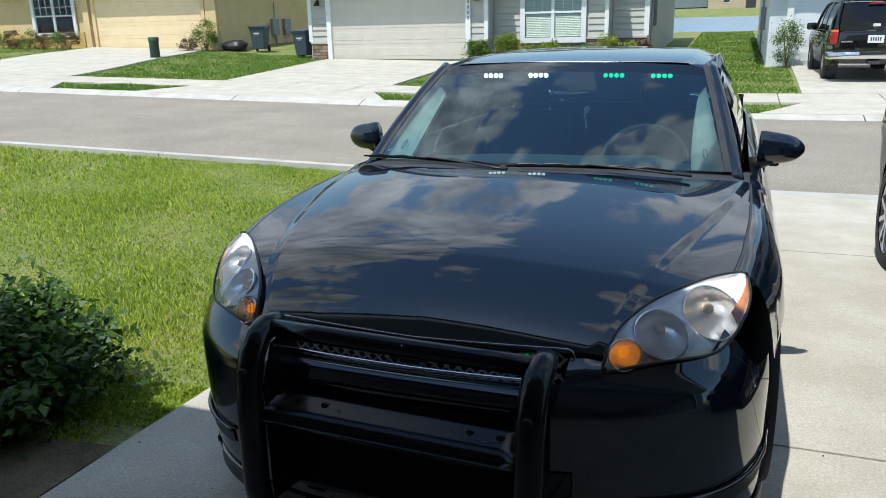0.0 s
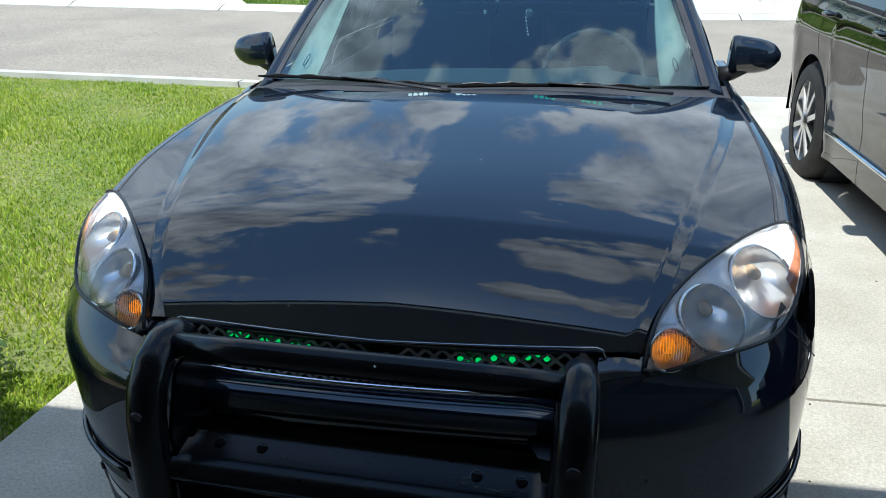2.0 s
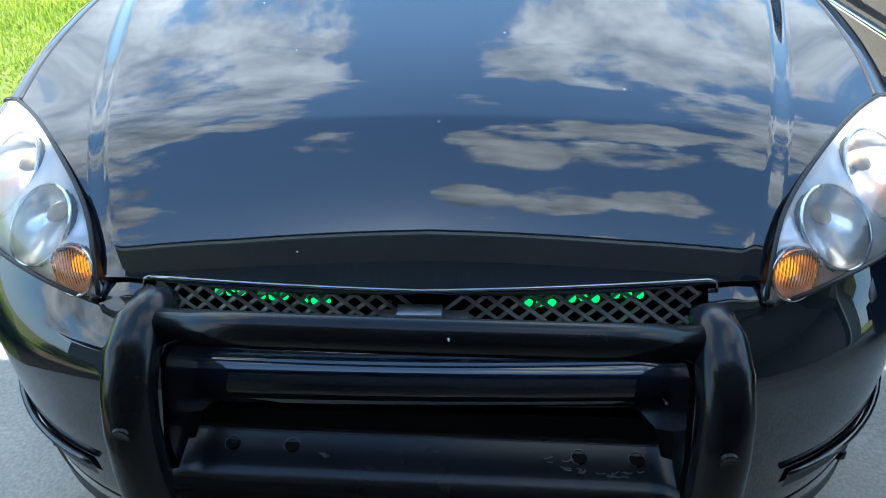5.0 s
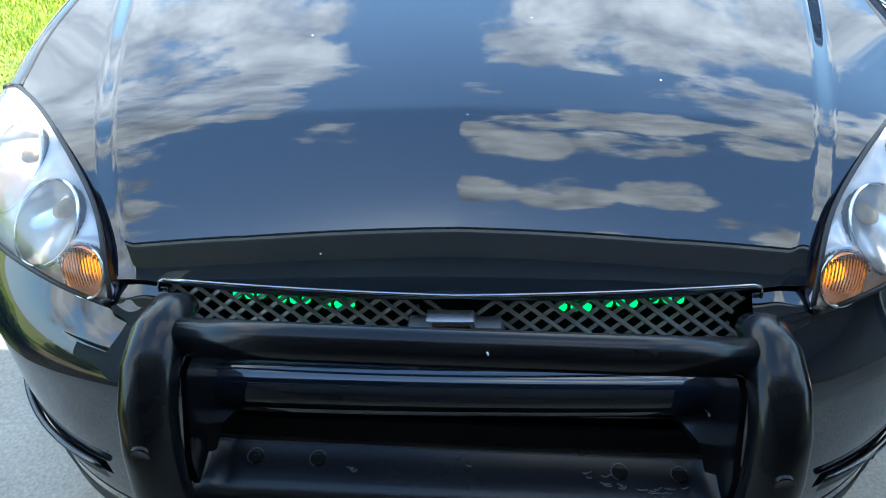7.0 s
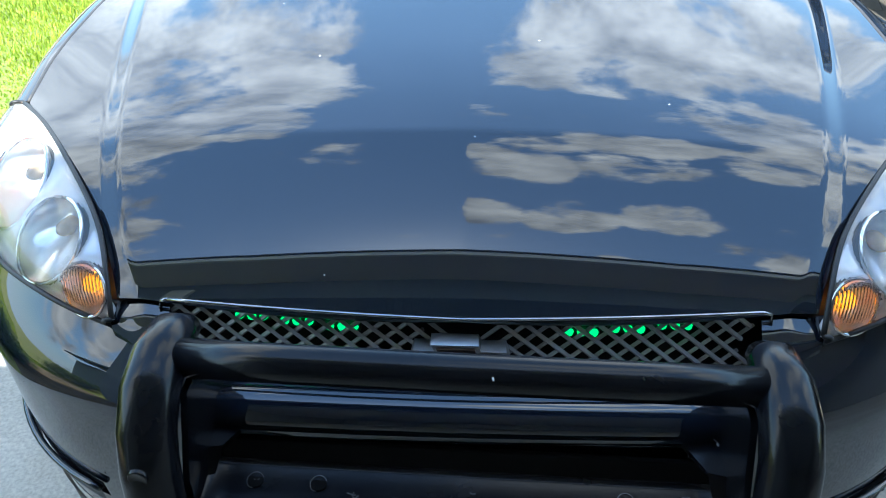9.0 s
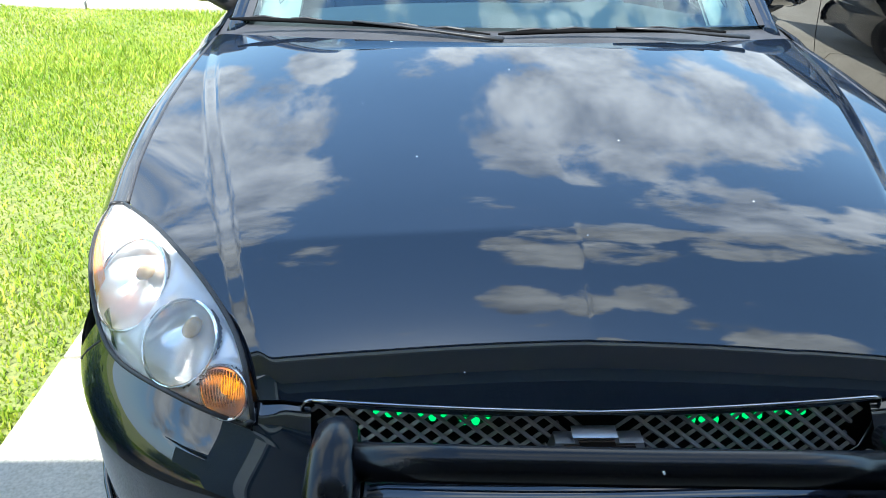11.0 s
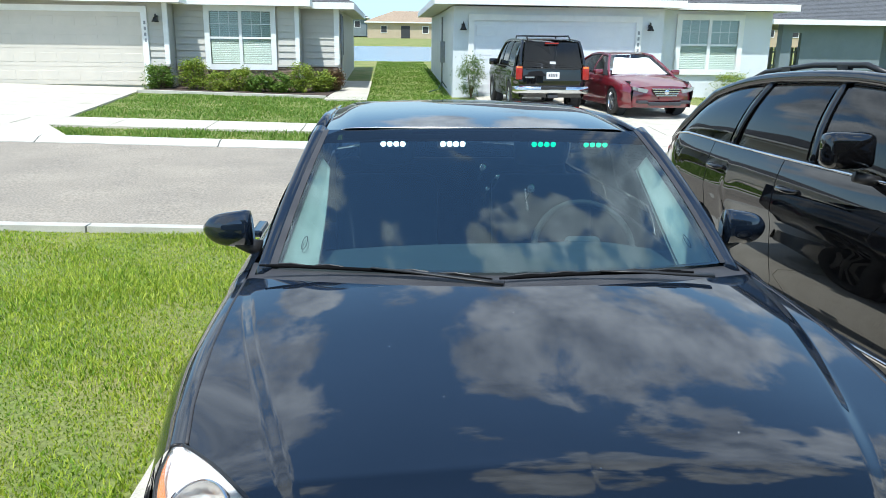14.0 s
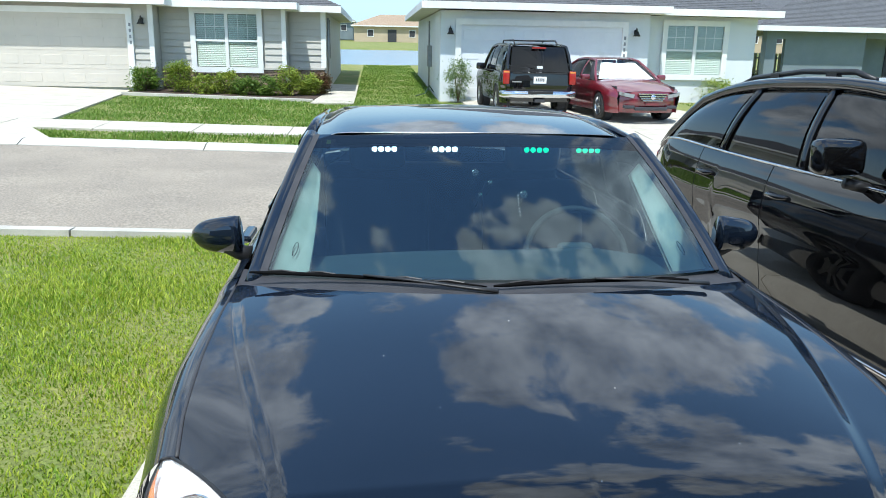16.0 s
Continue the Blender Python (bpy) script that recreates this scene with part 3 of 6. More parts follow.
    for i in range(-7, 8):
        x = i * .0047
        w = math.sqrt(max(0, .037 ** 2 - x * x))
        ribs.append(tube([mid + across * x + up * (w * k) + way * (.006 * (1 - k * k) * (1 - (x / .036) ** 2) - .001) for k in (-1, -.6, 0, .6, 1)], .0021, 6))
    part("signal_ribs", joined(*ribs), M_AMBER_RIB, lamp, "clear vertical ribs", True)
    part("side_marker", sheet(lambda u, v: lens(.69 + .26 * u, .72 + .23 * v - .05 * u, -.0025), 10, 5), M_AMBER_OFF, lamp, "orange side marker", True)


def build_grille(car):
    gr = part("grille", sheet(lambda u, v: ((2 * u - 1) * .40, .165 + .06 * (2 * u - 1) ** 2, lerp(.60, .715 - .012 * abs(2 * u - 1), v)), 20, 4), M_PLASTIC, car, "black grille recess")

    def at(x, k):
        return Vector((x, .118 + .175 * x * x * .6 - .012 * (1 - k), lerp(.607 + .05 * abs(x) * .4, .704 + .026 * abs(x), k)))
    frame_pts = [at(x, 1) + Vector((0, -.014, .012)) for x in np.linspace(-.392, .392, 25)]
    frame_pts += [at(.403, 1) + Vector((0, -.012, .007)), at(.409, .9) + Vector((0, -.006, 0)), at(.410, .5), at(.40, .15), at(.38, 0)]
    frame_pts += [at(x, 0) + Vector((0, -.012, -.004)) for x in np.linspace(.36, -.36, 25)]
    frame_pts += [at(-.38, 0), at(-.40, .15), at(-.410, .5), at(-.409, .9) + Vector((0, -.006, 0)), at(-.403, 1) + Vector((0, -.012, .007)), frame_pts[0]]
    part("grille_frame", tube(frame_pts, .0027, 8), M_DARK_CHROME, gr, "thin chrome grille surround", True)
    part("chrome_strip", tube([(x, .030 + .16 * x * x, .668) for x in np.linspace(-.37, .37, 25)], .0048, 8, squash=((0, .5, .87), .7)), M_CHROME, gr, "chrome strip under the grille", True)
    step = .0315
    n = int(.8 / step)
    for way in (1, -1):
        for i in range(-4, n + 5):
            x0 = -.40 + i * step
            run = way * .115
            pts = []
            for k in np.linspace(0, 1, 6):
                x = x0 + run * (k - .5)
                if abs(x) <= .397 and not (abs(x) < .046 and k > .5):
                    p = at(x, k)
                    pts.append((p.x, p.y + (.003 if way > 0 else -.001), p.z))
            if len(pts) > 1:
                part("mesh_bar", tube(pts, .0036, 4, squash=((0, -1, 0), 1.0)), M_MESH, gr)
    # plain emblem: a cross-shaped plate with a bright rim
    def emblem(k, y0, y1):
        o = [(-.088, -.016), (-.042, -.016), (-.036, -.03), (.05, -.03), (.044, -.016), (.088, -.016), (.08, .016), (.036, .016), (.032, .03), (-.05, .03), (-.044, .016), (-.08, .016)]
        return prism([(a * k * .76, .674 + b * k * .72) for a, b in o], "Y", y0, y1)
    e = part("emblem", emblem(1.0, .076, .10), M_ALLOY, gr, "chrome-rimmed plain emblem plate")
    part("emblem_face", emblem(.80, .0725, .0755), M_EMBLEM, e, "dark bronze emblem face")
    for sx in (-1, 1):
        for i in range(3):
            x = sx * (.165 + i * .062)
            pod = part("strobe_module", box(x - .026, x + .026, .140, .158, .658 + .008 * i, .682 + .008 * i, bevel=.004), M_PLASTIC, gr, "black strobe light module")
            for j in range(3):
                cx = x - .017 + j * .017
                part("led", lathe([(0, -.006), (.0045, -.005), (.0065, 0)], 10, "Y", (cx, .139, .670 + .008 * i)), M_LED_GRILLE, pod, "lit green strobe diode", True)


def build_push_bar():
    bar = thing("push_bumper", "black powder-coated steel push bumper on the sedan's nose", "push bumper")
    for sx in (-1, 1):
        x = sx * .357 + .002
        # uprights hooked back at the top, standing well forward of the bumper
        path = [(x, .02, .14), (x, -.06, .18), (x, -.108, .26), (x, -.122, .36), (x, -.121, .50), (x, -.117, .60), (x, -.110, .655), (x, -.094, .700), (x, -.066, .732), (x, -.026, .749), (x, .016, .748), (x, .050, .728)]
        rr = [.030, .033, .034, .034, .034, .034, .034, .034, .034, .033, .029, .020]
        up = part("upright", tube(path, rr, 24, squash=((1, 0, 0), .92)), M_POWDER, bar, "thick rubber-faced black upright", True)
        part("side_plate", prism([(-.095, .30), (-.10, .62), (-.055, .720), (.03, .728), (.06, .66), (.07, .40), (.05, .28)], "X", x - sx * .037, x - sx * .029), M_POWDER, bar, "flat steel side plate")
        br = part("bracket", prism([(sx * .345, -.045), (sx * .345, .045), (sx * .288, .052), (sx * .276, .012), (sx * .300, -.035)], "Z", .602, .610), M_POWDER, bar, "angled steel bracket")
        web = [(sx * .345, -.045, .609), (sx * .300, -.035, .609), (sx * .318, -.075, .545), (sx * .345, -.08, .545)]
        part("bracket_web", (web + [(a, b + .006, c - .004) for a, b, c in web], [(0, 1, 2, 3), (7, 6, 5, 4), (0, 4, 5, 1), (1, 5, 6, 2), (2, 6, 7, 3), (3, 7, 4, 0)]), M_POWDER, bar)
        part("bolt", lathe([(0, .619), (.0065, .619), (.0065, .612), (.010, .611), (.010, .609)], 6, "Z", (sx * .330, .010, 0)), M_ALLOY, br, "bright hex bolt")
        part("rubber_button", lathe([(0, -.0006), (.0095, -.0006), (.0105, -.0012), (.0115, .0), (.012, .004)], 20, "Y", (x, -.1385, .668)), M_POWDER, up, smooth=True)
    part("cross_tube", tube([(-.33, -.026, .748), (-.2, -.028, .748), (0, -.029, .748), (.2, -.028, .748), (.336, -.026, .748)], .0235, 24), M_POWDER, bar, "black tubular cross bar", True)
    # push plate, bent forward and down, with worn bolt holes
    prof = [(-.031, .583), (-.042, .581), (-.062, .576), (-.090, .571), (-.112, .566), (-.120, .556), (-.121, .535)]
    plate = part("push_plate", solid_sheet(lambda u, v: (lerp(-.325, .325, u), *prof[int(round(v * 6))]), 16, 6, (0, .005, -.005)), M_POWDER, bar, "scuffed black steel push plate", True)
    part("plate_lip", tube([(-.325, -.116, .533), (.325, -.116, .533)], .006, 12), M_POWDER, plate, "rolled lower edge", True)
    for x in (-.256, -.176, .203, .277):
        # holes are not cut: their inner darkness is a flat black disc
        hole = part("bolt_hole", lathe([(.0, .0), (.0095, .0002), (.0105, -.001)], 18, "Z", (x, -.060, .5776)), M_RECESS, plate, "worn bolt hole drawn as a flat black disc")
        part("hole_edge", tube([(x + .0105 * math.cos(a), -.060 + .0105 * math.sin(a), .5776 + .0022 * math.sin(a)) for a in np.linspace(.4, 4.6, 14)], .0006, 4), M_SCUFF, hole, "worn bright edge")
    rng = random.Random(17)
    for x, y, n in ((-.139, -.072, 3), (.19, -.078, 5), (.235, -.083, 5), (.262, -.080, 4), (.17, -.066, 3), (-.262, -.058, 1), (.02, -.060, 1)):
        for _ in range(n):
            a, b = x + rng.uniform(-.014, .014), y + rng.uniform(-.004, .004)
            z = lambda q: float(np.interp(-q, [.031, .042, .062, .090, .112], [.583, .581, .576, .571, .566])) + .0006
            part("scratch", tube([(a, b, z(b)), (a + rng.uniform(.002, .007), b - .002, z(b - .002)), (a + rng.uniform(.006, .013), b + rng.uniform(-.003, .003), z(b))], .0007, 4), M_SCUFF, plate, "bare metal scratch")
    part("mark", tube([(.033, -.052, .7635), (.035, -.0515, .764)], .0022, 6), M_WHITE_SIGN, bar, "pale fleck on the tube")
    # plate carried up in dull black to paint the shade under the bulge
    part("base_plate", box(-.318, .318, -.004, .004, .30, .588, bevel=.003), M_RECESS, bar, "flat mounting plate, blackened for the shaded gap")
    bar.matrix_basis = pose(0, 0, 0, 0, .55, -1.4)
    return bar


def build_sedan():
    car = thing("sedan", "dark blue-black four-door sedan parked nose-in on the driveway", "car")
    hood = part("hood", sheet(lambda u, v: hood_point(u, v), 190, 80), M_PAINT, car, "glossy dark hood with two raised creases", True)
    lip = part("hood_lip", sheet(lambda u, v: (lambda p: (p[0], p[1] + .004 - .010 * math.cos(v * 2.2) + .010 + .01 * v, p[2] - .020 * math.sin(v * 1.6)))(hood_point(u, 0)), 60, 6), M_PAINT, hood, smooth=True)
    for sx in (-1, 1):
        bm_pts = [(sx * (seam_x(y) + .002), y, hood_z(seam_x(y), y) - .004) for y in np.linspace(.535, 1.44, 30)]
        part("hood_gap", tube(bm_pts, .005, 6), M_DARK, car, "dark gap beside the hood", True)
    for x, y in ((-.36, .805), (.0135, .338), (-.183, .148), (.12, .62), (-.05, .95), (.31, .44), (-.25, .57)):
        part("speck", lathe([(0, .0006), (.0011, .0004), (.0016, 0)], 7, "Z", (x, y, hood_z(x, y))), M_WHITE_SIGN, hood, "pale paint chip")

    # front bumper skin
    def skin(u, v):
        th = lerp(-math.pi / 2, math.pi / 2, u)
        x = .872 * math.copysign(abs(math.sin(th)) ** (2 / 3), math.sin(th))
        top = float(np.interp(abs(x), FACE_TOP_X, FACE_TOP_Z))
        return face_point(th, lerp(.185, top, v))
    bumper = part("front_bumper", sheet(skin, 96, 48), M_PAINT, car, "glossy dark front bumper", True)
    for sx in (-1, 1):
        def filler(u, v, sx=sx):
            x = lerp(.398, .486, u)
            y = hood_front(x)
            top = Vector((sx * x, y + .006, hood_z(x, y) - .010))
            low = Vector(face_point(face_theta(sx * x), float(np.interp(x, FACE_TOP_X, FACE_TOP_Z)) - .004))
            p = top.lerp(low, v)
            return (p.x, p.y - .008 * math.sin(math.pi * v), p.z)
        part("nose_panel", outward(sheet(filler, 10, 10), (0, .6, .3)), M_PAINT, bumper, "painted panel between grille and headlamp", True)
    bulge = [(-.350, .066, .606), (-.344, .045, .610), (-.325, .037, .613)] + [(x, .0315 + .05 * x * x, .614) for x in np.linspace(-.29, .29, 13)] + [(.325, .037, .613), (.344, .045, .610), (.350, .066, .606)]
    part("bumper_bulge", tube(bulge, [.012, .026, .033] + [.036] * 13 + [.033, .026, .012], 20), M_PAINT, bumper, "rounded glossy bulge across the bumper", True)
    part("lower_grille", sheet(lambda u, v: face_point(face_theta(lerp(-.42, .42, u)), lerp(.255, .44, v), .004), 30, 8), M_PLASTIC, bumper, "black lower air intake", True)
    for i in range(21):
        x = -.40 + i * .04
        for way in (-1, 1):
            pts = [face_point(face_theta(clamp(x + way * k * .09, -.42, .42)), lerp(.26, .435, k), .008) for k in np.linspace(0, 1, 5)]
            part("intake_bar", tube(pts, .003, 4), M_PLASTIC, bumper)
    for sx in (-1, 1):
        part("bumper_slot", sheet(lambda u, v: face_point(face_theta(sx * lerp(.58, .875, u)), lerp(.30, .345 - .0 * u, v) - .02 * u, .004), 20, 4), M_DARK, bumper, "dark slot low in the bumper", True)
        part("slot_edge", tube([face_point(face_theta(sx * x), .352 - .02 * (x - .58) / .3, .008) for x in np.linspace(.57, .88, 16)], .006, 8), M_PAINT, bumper, smooth=True)
        part("bumper_seam", tube([face_point(sx * radians(a), z, .0) for a, z in ((58, .685), (62, .655), (66, .62), (71, .585), (78, .55))], .002, 6), M_DARK, bumper, "panel gap", True)
    part("chin_spoiler", sheet(lambda u, v: face_point(lerp(-math.pi / 2, math.pi / 2, u), lerp(.125, .20, v), .012 - .004 * v), 60, 6), M_PLASTIC, bumper, "black chin spoiler", True)
    # added black sheets stand in for the shade inside the nose
    part("inner_panel", box(-.66, .66, .24, .27, .15, .70), M_DARK, car)
    part("engine_floor", box(-.78, .78, .28, 1.3, .18, .20), M_DARK, car)
    build_headlight(car, 1)
    build_headlight(car, -1)
    build_grille(car)

    # body sides, one sheet a side, with round arches
    belt = Curve([(.5, .815), (.93, .864), (1.46, .885), (2.2, .895), (3.0, .885), (3.8, .865), (4.5, .83), (5.05, .76)])
    wheels = ((1.02, .275), (3.83, .135))

    def side_sheet(sx, y0, y1, dy=0.0):
        def fn(u, v):
            y = lerp(y0, y1, u)
            top = hood_z(seam_x(y), y) - .001 if y < 1.46 else belt(y)
            low = .20 - .05 * y
            for wy, wz in wheels:
                if abs(y - wy) < .365:
                    low = max(low, wz + math.sqrt(.365 ** 2 - (y - wy) ** 2))
            z = lerp(top, low, v ** 1.6)
            h = (z - (.2 - .05 * y)) / (top - (.2 - .05 * y))
            width = .922 - .04 * ease((.95 - y) / .45) - .10 * ease((y - 4.1) / .95)
            top_x = seam_x(y) + .004 if y < 1.46 else .80 - .06 * ease((y - 3.6) / 1.4)
            x = width - .05 * (1 - h) ** 2
            nose = ease((.90 - y) / .36)   # the fender's crown rounds off towards the lamp
            k = clamp((h - .56 + .10 * nose) / (.44 + .10 * nose))
            x -= (x - top_x) * (1 - math.sqrt(1 - k * k))
            x += .004 * math.exp(-((h - .62) / .05) ** 2)
            return (sx * x, y, z)
        return sheet(fn, max(6, int((y1 - y0) * 26)), 26)
    for sx in (-1, 1):
        part("fender", side_sheet(sx, .535, 1.50), M_PAINT, car, "dark front fender", True)
        d1 = part("front_door", side_sheet(sx, 1.508, 2.62), M_PAINT, car, "dark front door", True)
        d2 = part("rear_door", side_sheet(sx, 2.628, 3.45), M_PAINT, car, "dark rear door", True)
        part("rear_quarter", side_sheet(sx, 3.458, 5.05), M_PAINT, car, "dark rear quarter panel", True)
        for d, y in ((d1, 2.45), (d2, 3.32)):
            part("door_handle", box(sx * .90, sx * .945, y - .1, y + .1, .80 - .05 * (y - 2), .83 - .05 * (y - 2), bevel=.01), M_PAINT, d, "body-coloured door handle")
        # black sheet in place of the shade behind the doors
        part("inner_side", box(sx * .76, sx * .78, 1.3, 4.9, .12, .80), M_DARK, car)
        for wy, wz in wheels:
            wheel(car, sx * .80, wy, wz, .33, .22, .205, 9, sx, M_PLASTIC)
            part("arch_liner", lathe([(.36, -.10), (.36, .10), (.30, .10)], 30, "X", (sx * .72, wy, wz)), M_DARK, car)
        # mirror
        pts, rad = [], []
        for k in np.linspace(0, 1, 13):
            pts.append((sx * lerp(.828, .994, k), 1.735 + .045 * k * k, .968 - .014 * k))
            rad.append(lerp(.066, .054, k) * max(.12, 1 - max(0, (k - .1) / .9) ** 4.5) ** .5 * (.94 if k == 0 else 1))
        mir = part("side_mirror", tube(pts, rad, 20, squash=((0, 0, 1), .62)), M_PAINT, car, "dark door mirror", True)
        part("mirror_glass", lathe([(0, .0), (.045, .0), (.05, -.004)], 18, "Y", (sx * .905, 1.795, .962)), M_CHROME, mir)
        part("mirror_arm", tube([(sx * .80, 1.74, .895), (sx * .84, 1.74, .905), (sx * .88, 1.735, .925)], [.03, .026, .022], 10), M_PLASTIC, mir, "black mirror arm", True)

    # cowl and windshield
    part("cowl", sheet(lambda u, v: (lerp(-.80, .80, u), lerp(cowl_line(lerp(-.80, .80, u)) - .012, 1.235 + .31 * lerp(-.80, .80, u) ** 2 / .52 * .85 + .03, v), lerp(.938, .952, v) - .10 * lerp(-.80, .80, u) ** 2), 40, 4), M_DARK, car, "black plastic cowl below the windshield", True)

    def screen(s, v, lift=0.0):
        a = Vector((.735 * s, 1.225 + .265 * s * s, .958 - .052 * s * s))
        b = Vector((.603 * s, 1.985 + .085 * s * s, 1.287 - .022 * s * s))
        p = a.lerp(b, v) + Vector((0, -.40, .915)) * (4 * v * (1 - v) * .022 + lift)
        return p
    ws = part("windshield", outward(sheet(lambda u, v: tuple(screen(2 * u - 1, v * .86)), 40, 20), (0, 2.6, .8)), M_WINDSHIELD, car, "lightly tinted windshield reflecting sky", True)
    part("shade_band", outward(sheet(lambda u, v: tuple(screen(2 * u - 1, .86 + .14 * v)), 40, 6), (0, 2.6, .8)), M_SHADE_BAND, ws, "dark shade band along the windshield top", True)
    for sx in (-1, 1):
        part("glass_border", sheet(lambda u, v: tuple(screen(sx * lerp(.965, 1.0, u), v, .0015)), 3, 20), M_DARK, ws, "black printed glass border", True)
        # roof pillar outside, pale trim inside
        outer = []
        for v in np.linspace(-.06, 1.02, 16):
            p = screen(sx * 1.0, v)
            outer.append((p.x + sx * .014, p.y + .018, p.z - .008))
        part("windshield_pillar", tube(outer, .026, 12, squash=((1, 0, 0), .8)), M_PAINT, car, "dark windshield pillar", True)
        part("pillar_trim", solid_sheet(lambda u, v: tuple(screen(sx * lerp(.815 + .105 * v ** 1.6, .965, u), lerp(.06, .82, v), -.035 - .05 * (1 - u))), 3, 12, (0, .02, -.01)), M_TRIM_LIGHT, car, "pale interior pillar trim", True)
        ring = [screen(sx * (.893 + .011 * math.cos(a)), .20 + .040 * math.sin(a), -.046) for a in np.linspace(0, 2 * math.pi, 21)]
        part("trim_loop", tube(ring, .0014, 6, caps=False), M_INTERIOR_DARK, car, "thin dark loop on the pillar trim", True)
        # side glass and roof rail
        side_pts = [(sx * .78, 1.62, .905), (sx * .79, 2.60, .90), (sx * .79, 3.45, .88), (sx * .76, 4.0, .87)]
        top_pts = [(sx * .635, 2.06, 1.225), (sx * .625, 2.6, 1.255), (sx * .62, 3.3, 1.235), (sx * .63, 3.65, 1.16)]
        for i, nm in ((0, "front_side_window"), (1, "rear_side_window"), (2, "quarter_window")):
            part(nm, outward(sheet(lambda u, v: tuple(Vector(side_pts[i]).lerp(Vector(side_pts[i + 1]), u).lerp(Vector(top_pts[i]).lerp(Vector(top_pts[i + 1]), u), v) + Vector((sx * .025 * math.sin(math.pi * v), 0, 0))), 8, 8), (0, 2.6, .8)), M_TINT, car, "dark side window", True)
        part("roof_rail", tube([screen(sx * 1.0, .98) + Vector((sx * .014, .03, -.008))] + [Vector(p) + Vector((sx * .004, 0, .006)) for p in top_pts] + [Vector(side_pts[3])], .024, 10), M_PAINT, car, smooth=True)

    def roof_pt(u, v):
        s = 2 * u - 1
        y = lerp(1.985 + .085 * s * s, 3.70, v)
        crown = Curve([(1.9, 1.280), (2.0, 1.2885), (2.2, 1.305), (2.7, 1.320), (3.2, 1.300), (3.7, 1.225)])(y)
        return (s * lerp(.603, .62, v), y, crown - .022 * s * s - .03 * max(0, abs(s) - .85) / .15)
    roof = part("roof", sheet(roof_pt, 30, 30), M_PAINT, car, "glossy dark roof", True)
    part("roof_edge_strip", tube([tuple(Vector(roof_pt(u, 0)) + Vector((0, -.002, .0))) for u in np.linspace(0, 1, 30)], .0022, 6), M_ALLOY, roof, smooth=True)
    part("rear_window", outward(sheet(lambda u, v: (lerp(-.62, .62, u) * lerp(1, 1.1, v), lerp(3.70, 4.42, v), lerp(1.222, .93, v) - .03 * (2 * u - 1) ** 2), 12, 10), (0, 2.6, .8)), M_TINT, car, "dark rear window", True)
    part("trunk_lid", sheet(lambda u, v: (lerp(-.72, .72, u), lerp(4.40, 5.03, v), lerp(.935, .90, v) - .06 * (2 * u - 1) ** 2 - .05 * v ** 4), 14, 10), M_PAINT, car, "dark trunk lid", True)
    part("rear_bumper", sheet(lambda u, v: (lerp(-.80, .80, u), 5.05 + .06 * (1 - (2 * u - 1) ** 4) * math.sin(math.pi * lerp(.3, 1, v)), lerp(-.03, .86, v)), 20, 10), M_PAINT, car, "dark rear bumper", True)
    # cabin
    part("dashboard", sheet(lambda u, v: (lerp(-.70, .70, u), lerp(1.30 + .25 * (2 * u - 1) ** 2, 1.92, v), .925 - .05 * (2 * u - 1) ** 2 - .03 * v - .16 * max(0, v - .8) / .2 + .022 * math.exp(-((lerp(-.7, .7, u) - .37) / .16) ** 2) * v), 30, 12), M_INTERIOR, car, "grey dashboard", True)
    part("cabin_floor", box(-.74, .74, 1.4, 4.3, .05, .08), M_INTERIOR_DARK, car)
    part("headliner", sheet(lambda u, v: (lerp(-.58, .58, u), lerp(2.1, 3.65, v), lerp(1.262, 1.19, v ** 3) - .02 * (2 * u - 1) ** 2), 8, 8), M_INTERIOR, car)
    for sx in (-1, 1):
        seat = part("front_seat", box(sx * .37 - .25, sx * .37 + .25, 2.10, 2.62, .28, .46, bevel=.05), M_INTERIOR, car, "grey cloth front seat", True)
        part("seat_back", box(-.24, .24, -.07, .07, 0, .58, bevel=.05, m=pose(sx * .37, 2.64, .42, -14)), M_INTERIOR, seat, smooth=True)
        part("headrest", box(-.13, .13, -.05, .05, 0, .17, bevel=.04, m=pose(sx * .37, 2.80, 1.02, -10)), M_INTERIOR, seat, smooth=True)
        part("sun_visor", box(sx * .33 - .2, sx * .33 + .2, 2.06, 2.20, 1.225, 1.238, bevel=.005, m=None), M_INTERIOR, car)
    part("rear_bench", box(-.66, .66, 3.45, 3.62, .3, .95, bevel=.06), M_INTERIOR_DARK, car, smooth=True)
    c = Vector((.37, 1.90, .835))
    tilt = Matrix.Translation(c) @ Matrix.Rotation(radians(64), 4, "X")
    ring = [tilt @ Vector((.19 * math.cos(a), .19 * math.sin(a), 0)) for a in np.linspace(0, 2 * math.pi, 41)]
    wheel_rim = part("steering_wheel", tube(ring, .012, 10, caps=False), M_INTERIOR_DARK, car, "grey steering wheel", True)
    part("steering_hub", box(-.07, .07, -.06, .06, -.03, .01, bevel=.02, m=tilt), M_INTERIOR, wheel_rim, smooth=True)
    for a in (0, math.pi, -math.pi / 2):
        part("steering_spoke", tube([tilt @ Vector((.05 * math.cos(a), .05 * math.sin(a), -.01)), tilt @ Vector((.18 * math.cos(a), .18 * math.sin(a), 0))], .013, 8), M_INTERIOR, wheel_rim)
    # wipers: a flat black blade with its bridges, and a flat arm from the cowl
    for a, b, piv in (((-.752, 1.412, .930), (-.075, 1.168, .956), (-.045, 1.150, .950)), ((.535, 1.262, .944), (-.055, 1.172, .957), (.60, 1.272, .930))):
        a, b, end = Vector(a), Vector(b), Vector(piv)
        bow = Vector((0, -.006, .008))
